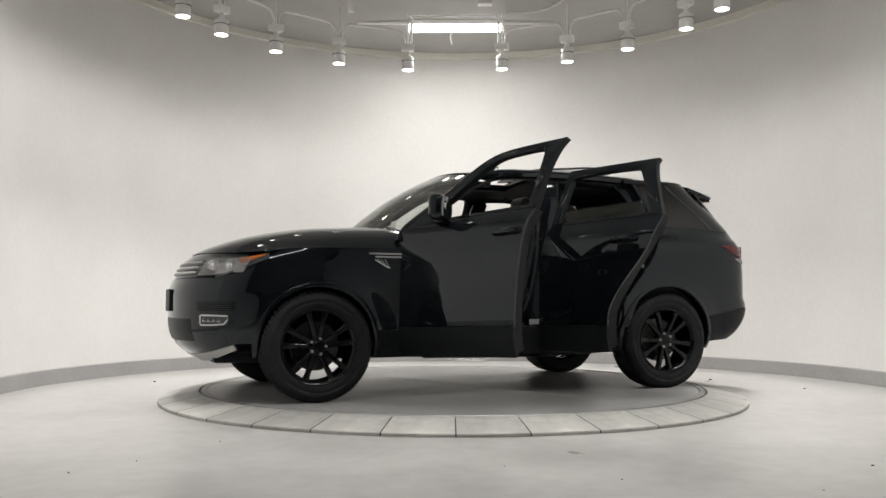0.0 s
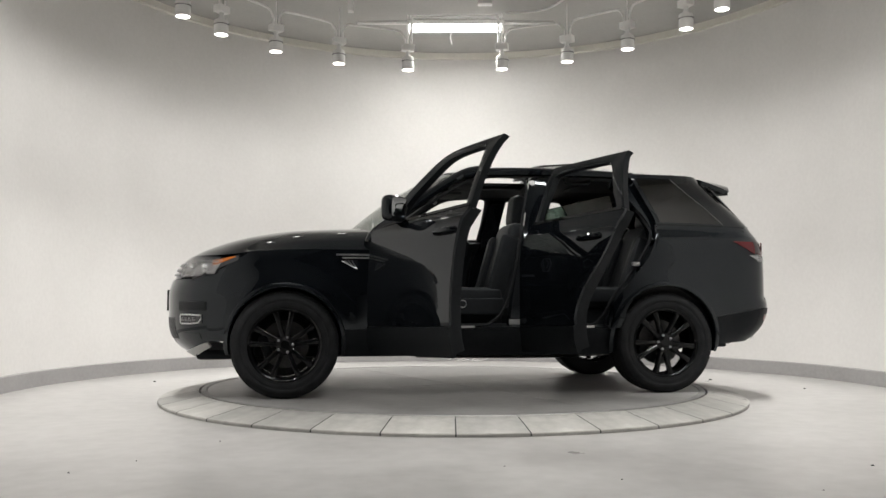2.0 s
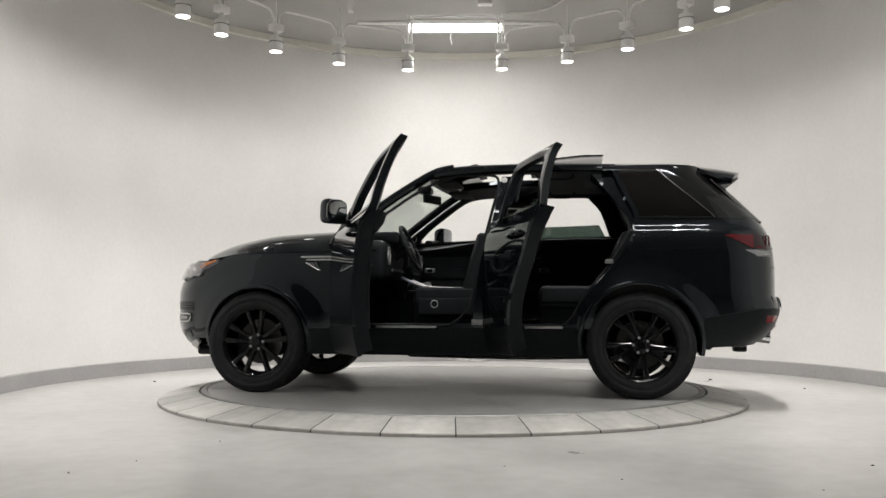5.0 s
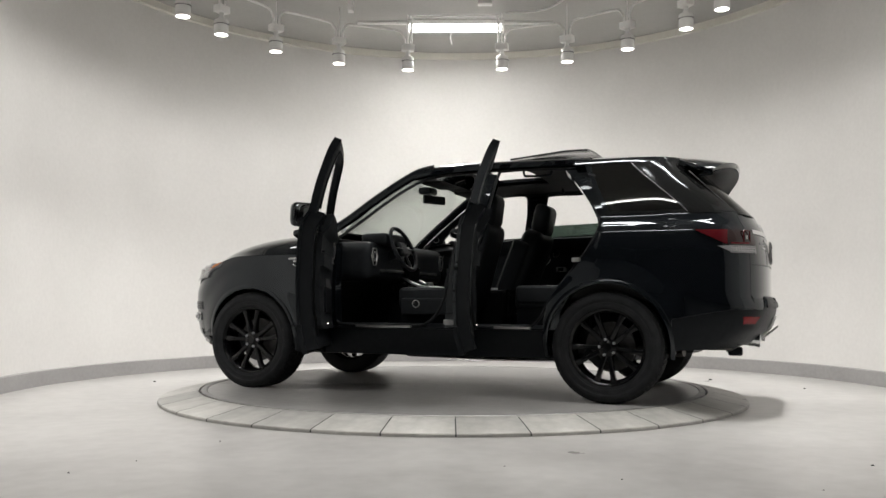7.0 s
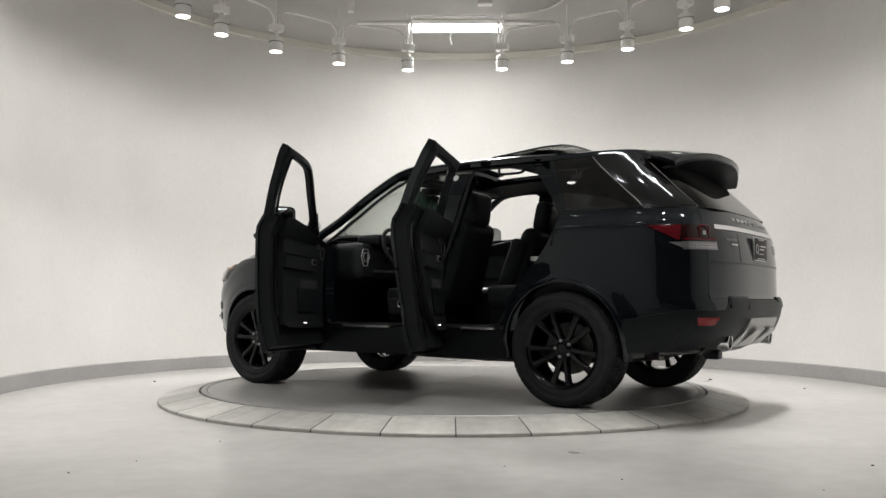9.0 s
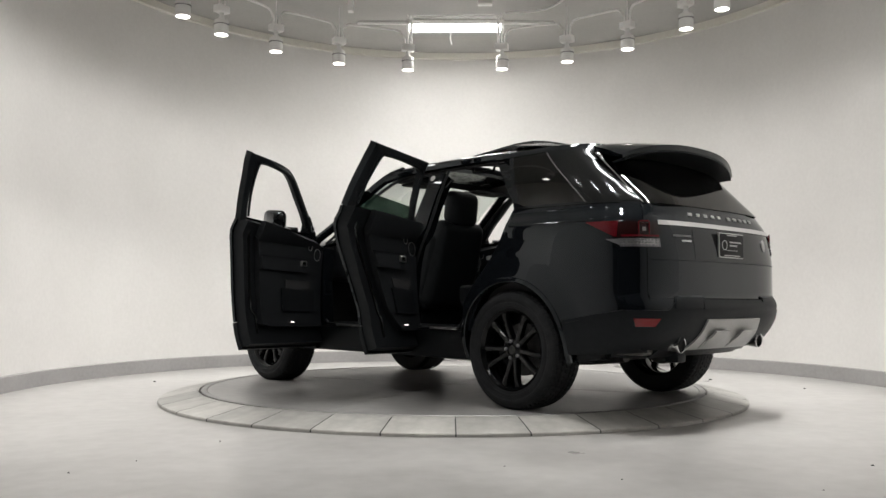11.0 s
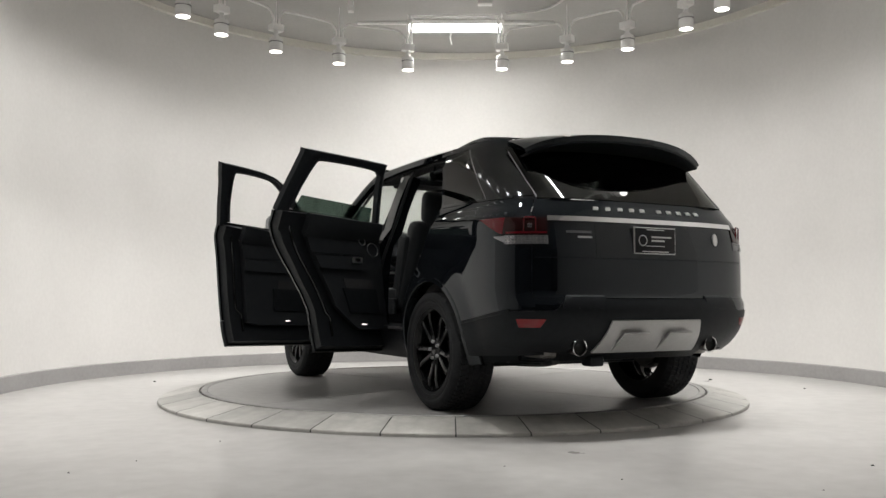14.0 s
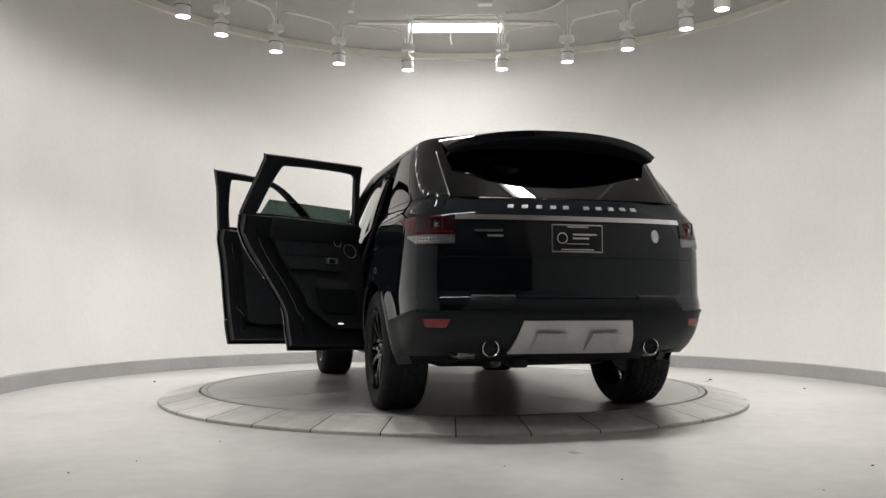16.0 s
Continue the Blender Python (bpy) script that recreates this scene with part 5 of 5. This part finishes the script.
    np_ = P("rear_plate", box((px_, 0, 1.066), (0.012, 0.315, 0.160), 0.004, None), M_SATCHROME, "dealer plate insert in a silver frame")
    part("plate_face", box((px_ - 0.005, 0, 1.066), (0.008, 0.303, 0.148), 0.002), M_PLATE, np_)
    for y, z, w, h in ((0.0, 1.131, 0.13, 0.006), (-0.045, 1.088, 0.150, 0.010), (-0.02, 1.066, 0.10, 0.010), (0.0, 1.034, 0.14, 0.004), (0.0, 1.001, 0.20, 0.006)):
        part("plate_bar", box((px_ - 0.0095, -y * -1, z), (0.002, w, h)), M_LABEL, np_)
    part("plate_emblem", tube([(px_ - 0.010, 0.095 + 0.030 * math.cos(t), 1.066 + 0.030 * math.sin(t)) for t in [math.tau * k / 20 for k in range(20)]], 0.003, 5, True), M_LABEL, np_)
    # tailgate badges as plain bars
    for k, y in enumerate((0.385, 0.300, 0.212, 0.125, 0.045, -0.085, -0.165, -0.245, -0.322, -0.395)):
        a = tail_a(y, 1.245)
        part("badge_bar", patch(tail_fn, tail_a(y - 0.017, 1.245), tail_a(y + 0.017, 1.245), 1.238, 1.257, 3, 2, 0.008, 0.006), M_SATCHROME, tg, "silver badge bar")
    part("model_badge", patch(tail_fn, tail_a(0.445, 1.1), tail_a(0.605, 1.1), 1.099, 1.111, 4, 2, 0.006, 0.005), M_BADGE, tg, "silver badge bar")
    part("model_badge", patch(tail_fn, tail_a(0.445, 1.08), tail_a(0.535, 1.08), 1.070, 1.080, 4, 2, 0.006, 0.005), M_SATCHROME, tg, "silver badge bar")
    p = tail_fn(tail_a(-0.52, 1.09), 1.09)
    mm = Vector((-1, -0.12, 0.1)).normalized().to_track_quat("Z", "Y").to_matrix().to_4x4()
    mm.translation = p
    part("oval_badge", lathe([(0.0, 0.006), (0.026, 0.006), (0.030, 0.009), (0.034, 0.006), (0.034, 0.0)], 24, mm @ Matrix.Diagonal((0.72, 1.15, 1, 1))), M_SATCHROME, tg, "oval silver badge")
    rg = tail_a(0.70, 1.4)
    def glass_pt(u, z):
        y = u * 0.71
        x = -2.4035 + 0.3475 * (z - 1.315) / 0.345
        return Vector((x + 0.035 * y * y + 1.30 * y ** 8, y, z))
    gl = P("rear_window", patch(glass_pt, -1, 1, 1.305, 1.66, 40, 14, 0.006, 0.002), M_GLASS_REAR, "dark rear window")
    for s in (1, -1):
        P("window_edge", patch(lambda a, z: tail_fn(a * s, z), rg, 1.2, 1.30, 1.69, 8, 12, 0.04, -0.001), M_GLOSSB)
    # grey metal lines stand in for the bright reflection along the glass sides
    for sd in (1, -1):
        part("glass_edge", tube([glass_pt(sd * 1.0, 1.31 + 0.0345 * k) + Vector((-0.006, 0, 0.004)) for k in range(10)], 0.0035, 6), M_BADGE, gl, "thin grey line along the glass edge")
    def sp(u, v):
        """Spoiler's upper face; u: 0 at the roof, 1 at its lip."""
        x = -1.93 - u * (0.365 - 0.135 * abs(v) ** 2.5)
        e = 0.675 + 0.02 * u
        return Vector((x, v * e, roof_c(-1.93) - 0.078 * abs(v) ** 2.4 - 0.038 * u - 0.018 * u * u - 0.03 * abs(v) ** 9 * u))
    so = P("roof_spoiler", patch(sp, 0, 1, -1, 1, 12, 36, 0.035), M_PAINT, "gloss black roof spoiler")
    part("spoiler_underside", patch(lambda u, v: sp(0.25 + 0.72 * u, v * 0.97) + Vector((0.0, 0, -0.036 - 0.075 * (1 - u))), 0, 1, -1, 1, 8, 28, 0.012), M_SATIN, so)
    part("high_brake_lamp", box((-2.284, 0, 1.714), (0.012, 0.34, 0.014), 0.003), M_DARKRED, so)
    rb = P("rear_bumper", patch(tail_fn, -1.25, 1.25, lambda a: 0.40 + 0.03 * abs(a) ** 2, lambda a: 0.718 - 0.066 * min(1.0, max(0.0, (abs(a) - tail_a(0.63, 0.7)) / (tail_a(0.70, 0.7) - tail_a(0.63, 0.7)))), 90, 12, 0.03, 0.004), M_SATIN, "satin black rear bumper")
    part("bumper_step", patch(tail_fn, -tail_a(0.40, 0.7), tail_a(0.40, 0.7), 0.660, 0.702, 24, 3, 0.03, 0.016), M_SATIN, rb)
    for sd in (1, -1):
        part("bumper_block", patch(lambda a, z: tail_fn(a * sd, z), tail_a(0.385, 0.7), tail_a(0.655, 0.7), 0.664, lambda a: 0.742 - 0.05 * max(0.0, (a - tail_a(0.62, 0.7)) / 0.05), 16, 4, 0.03, 0.014), M_SATIN, rb, "raised end of the bumper step")
    for s in (1, -1):
        P("lower_corner", patch(lambda a, z: tail_fn(a * s, z), tail_a(0.60, 1), tail_a(0.806, 1), 0.645, 0.728, 8, 4, 0.02, -0.001))
    wedge_mid = tail_a(0.165, 0.47)
    sk = P("rear_skid_plate", patch(lambda u, z: tail_fn(tail_a(u * (0.335 + 0.035 * (0.60 - z) / 0.2 * 1.6), z), z), -1, 1, 0.415, 0.598, 22, 6, 0.02, 0.016), M_SKID, "silver rear skid plate")
    # raised wedges facing down; their shade stands in for the plate's pockets
    for s in (1, -1):
        part("skid_wedge", patch(lambda a, z: tail_fn(a * (1 - 0.9 * abs(a - wedge_mid * s) * (z - 0.43)), z) + Vector((-0.040 * (z - 0.425) / 0.1, 0, 0)), tail_a(s * 0.075, 0.47), tail_a(s * 0.26, 0.47), 0.425, 0.528, 8, 4, 0.012, 0.017), M_SKID, sk)
    P("valance", patch(tail_fn, -tail_a(0.55, 0.4), tail_a(0.55, 0.4), 0.335, 0.415, 20, 3, 0.03, -0.02), M_SATIN)
    # underside
    P("underbody", box((0.05, 0, 0.32), (3.3, 1.20, 0.09), 0.03), M_SATIN, "dark underbody")
    P("engine_shield", box((1.75, 0, 0.30), (0.75, 1.15, 0.08), 0.03), M_SATIN)
    P("rear_subframe", box((-1.55, 0, 0.35), (0.42, 0.80, 0.10), 0.04), M_SATIN)
    for x in (AXLE, -AXLE):
        P("axle_arm", tube([(x - 0.05, 0.72, 0.33), (x, 0.3, 0.30), (x, -0.3, 0.30), (x - 0.05, -0.72, 0.33)], 0.035, 8), M_SATIN)
    P("exhaust_pipe", tube(smooth_path([(0.4, 0.2, 0.27), (-0.6, 0.22, 0.26), (-1.4, 0.15, 0.28), (-1.9, 0.3, 0.33)], 5), 0.032, 8), M_STEEL, "dull steel exhaust pipe")
    P("cross_tube", tube([(-1.98, 0.62, 0.37), (-1.99, 0.2, 0.355), (-1.99, -0.2, 0.355), (-1.98, -0.62, 0.37)], 0.028, 8), M_SATIN)
    for y in (0.42, -0.42):
        P("trailing_arm", tube([(-1.05, y, 0.36), (-1.5, y * 1.1, 0.31), (-1.75, y * 1.2, 0.35)], 0.026, 8), M_SATIN)
    P("spare_wheel_well", lathe([(0.0, 0.31), (0.24, 0.315), (0.29, 0.34), (0.30, 0.42), (0.0, 0.42)], 28, Matrix.Translation((-1.93, -0.05, 0.03))), M_SATIN)
    P("tow_eye", box((-2.26, 0.28, 0.345), (0.10, 0.10, 0.06), 0.015), M_SATIN)
    # stickers in the door aperture
    P("pillar_sticker", lathe([(0, 0.002), (0.022, 0.002), (0.024, 0.0)], 20, Matrix.Translation((-0.455, half(-0.455, 1.645) - 0.053, 1.645)) @ pose(0, 0, 0, -72, 0, 0)), M_LABEL, "round pale sticker")
    st = P("sill_sticker", box((-0.262, half(-0.262, 0.548) - 0.050, 0.548), (0.085, 0.004, 0.040), 0.001), M_STICKER, "pale printed sticker")
    for k in range(4):
        part("sticker_bar", box((-0.285 + 0.0 * k, half(-0.262, 0.548) - 0.0495, 0.563 - 0.011 * k), (0.05, 0.001, 0.004)), M_SATIN, st)
    P("door_latch", box((-0.36, half(-0.36, 0.86) - 0.06, 0.86), (0.03, 0.03, 0.075), 0.006), M_SATCHROME)
    P("door_latch", box((-1.24, half(-1.24, 1.0) - 0.05, 1.0), (0.06, 0.03, 0.03), 0.006), M_SATCHROME)

    # doors: the driver's side pair stands open
    for s in (1, -1):
        fd = build_door(car, s, False)
        rd = build_door(car, s, True)
        if s > 0:
            for d, hx, hy, ang, lift, lean in ((fd, 0.82, 0.886, -65.7, 1.3, 1.6), (rd, -0.365, 0.906, -67.6, 1.4, 0.7)):
                h = Vector((hx, hy, 0.6))
                d.matrix_basis = Matrix.Translation(h) @ pose(0, 0, 0, 0, 0, ang) @ pose(0, 0, 0, 0, lift, 0) @ pose(0, 0, 0, lean, 0, 0) @ Matrix.Translation(-h)
    build_interior(car)

    # wheels
    w = build_wheel(car)
    w.matrix_basis = pose(AXLE, 0.845, HUB_Z, 0, 20, 0)
    for x, s, a in ((-AXLE, 1, 50), (AXLE, -1, 10), (-AXLE, -1, 31)):
        copy_thing(w, pose(x, s * 0.845, HUB_Z, 0, a, 0 if s > 0 else 180))
    return car


car = build_car()


# ---- what moves: the disc turns, and the car stands on it ----
TURN = [(0, 202.8), (1, 196.6), (2, 190.45), (3, 184.3), (4, 178.1), (5.25, 169.85), (6.5, 161.6), (7.5, 155.2), (8.5, 148.95), (9.2, 144.6),
        (10.35, 137.85), (11.5, 131.4), (12.5, 126.05), (13.5, 120.4), (14.5, 114.7), (15.3, 109.95), (16, 105.7)]


def motions():
    turned = lut(*TURN)
    rows_d, rows_c = [], []
    for i in range(33):
        t = i * 0.5
        a = turned(t)
        c, s = math.cos(radians(a)), math.sin(radians(a))
        ox, oy = 0.058, 0.025
        rows_d.append((t, pose(0, 0, 0, 0, 0, a)))
        rows_c.append((t, pose(-(c * ox - s * oy), -(s * ox + c * oy), 0, 0, 0, a)))
    walk(disc, rows_d)
    walk(car, rows_c)


motions()
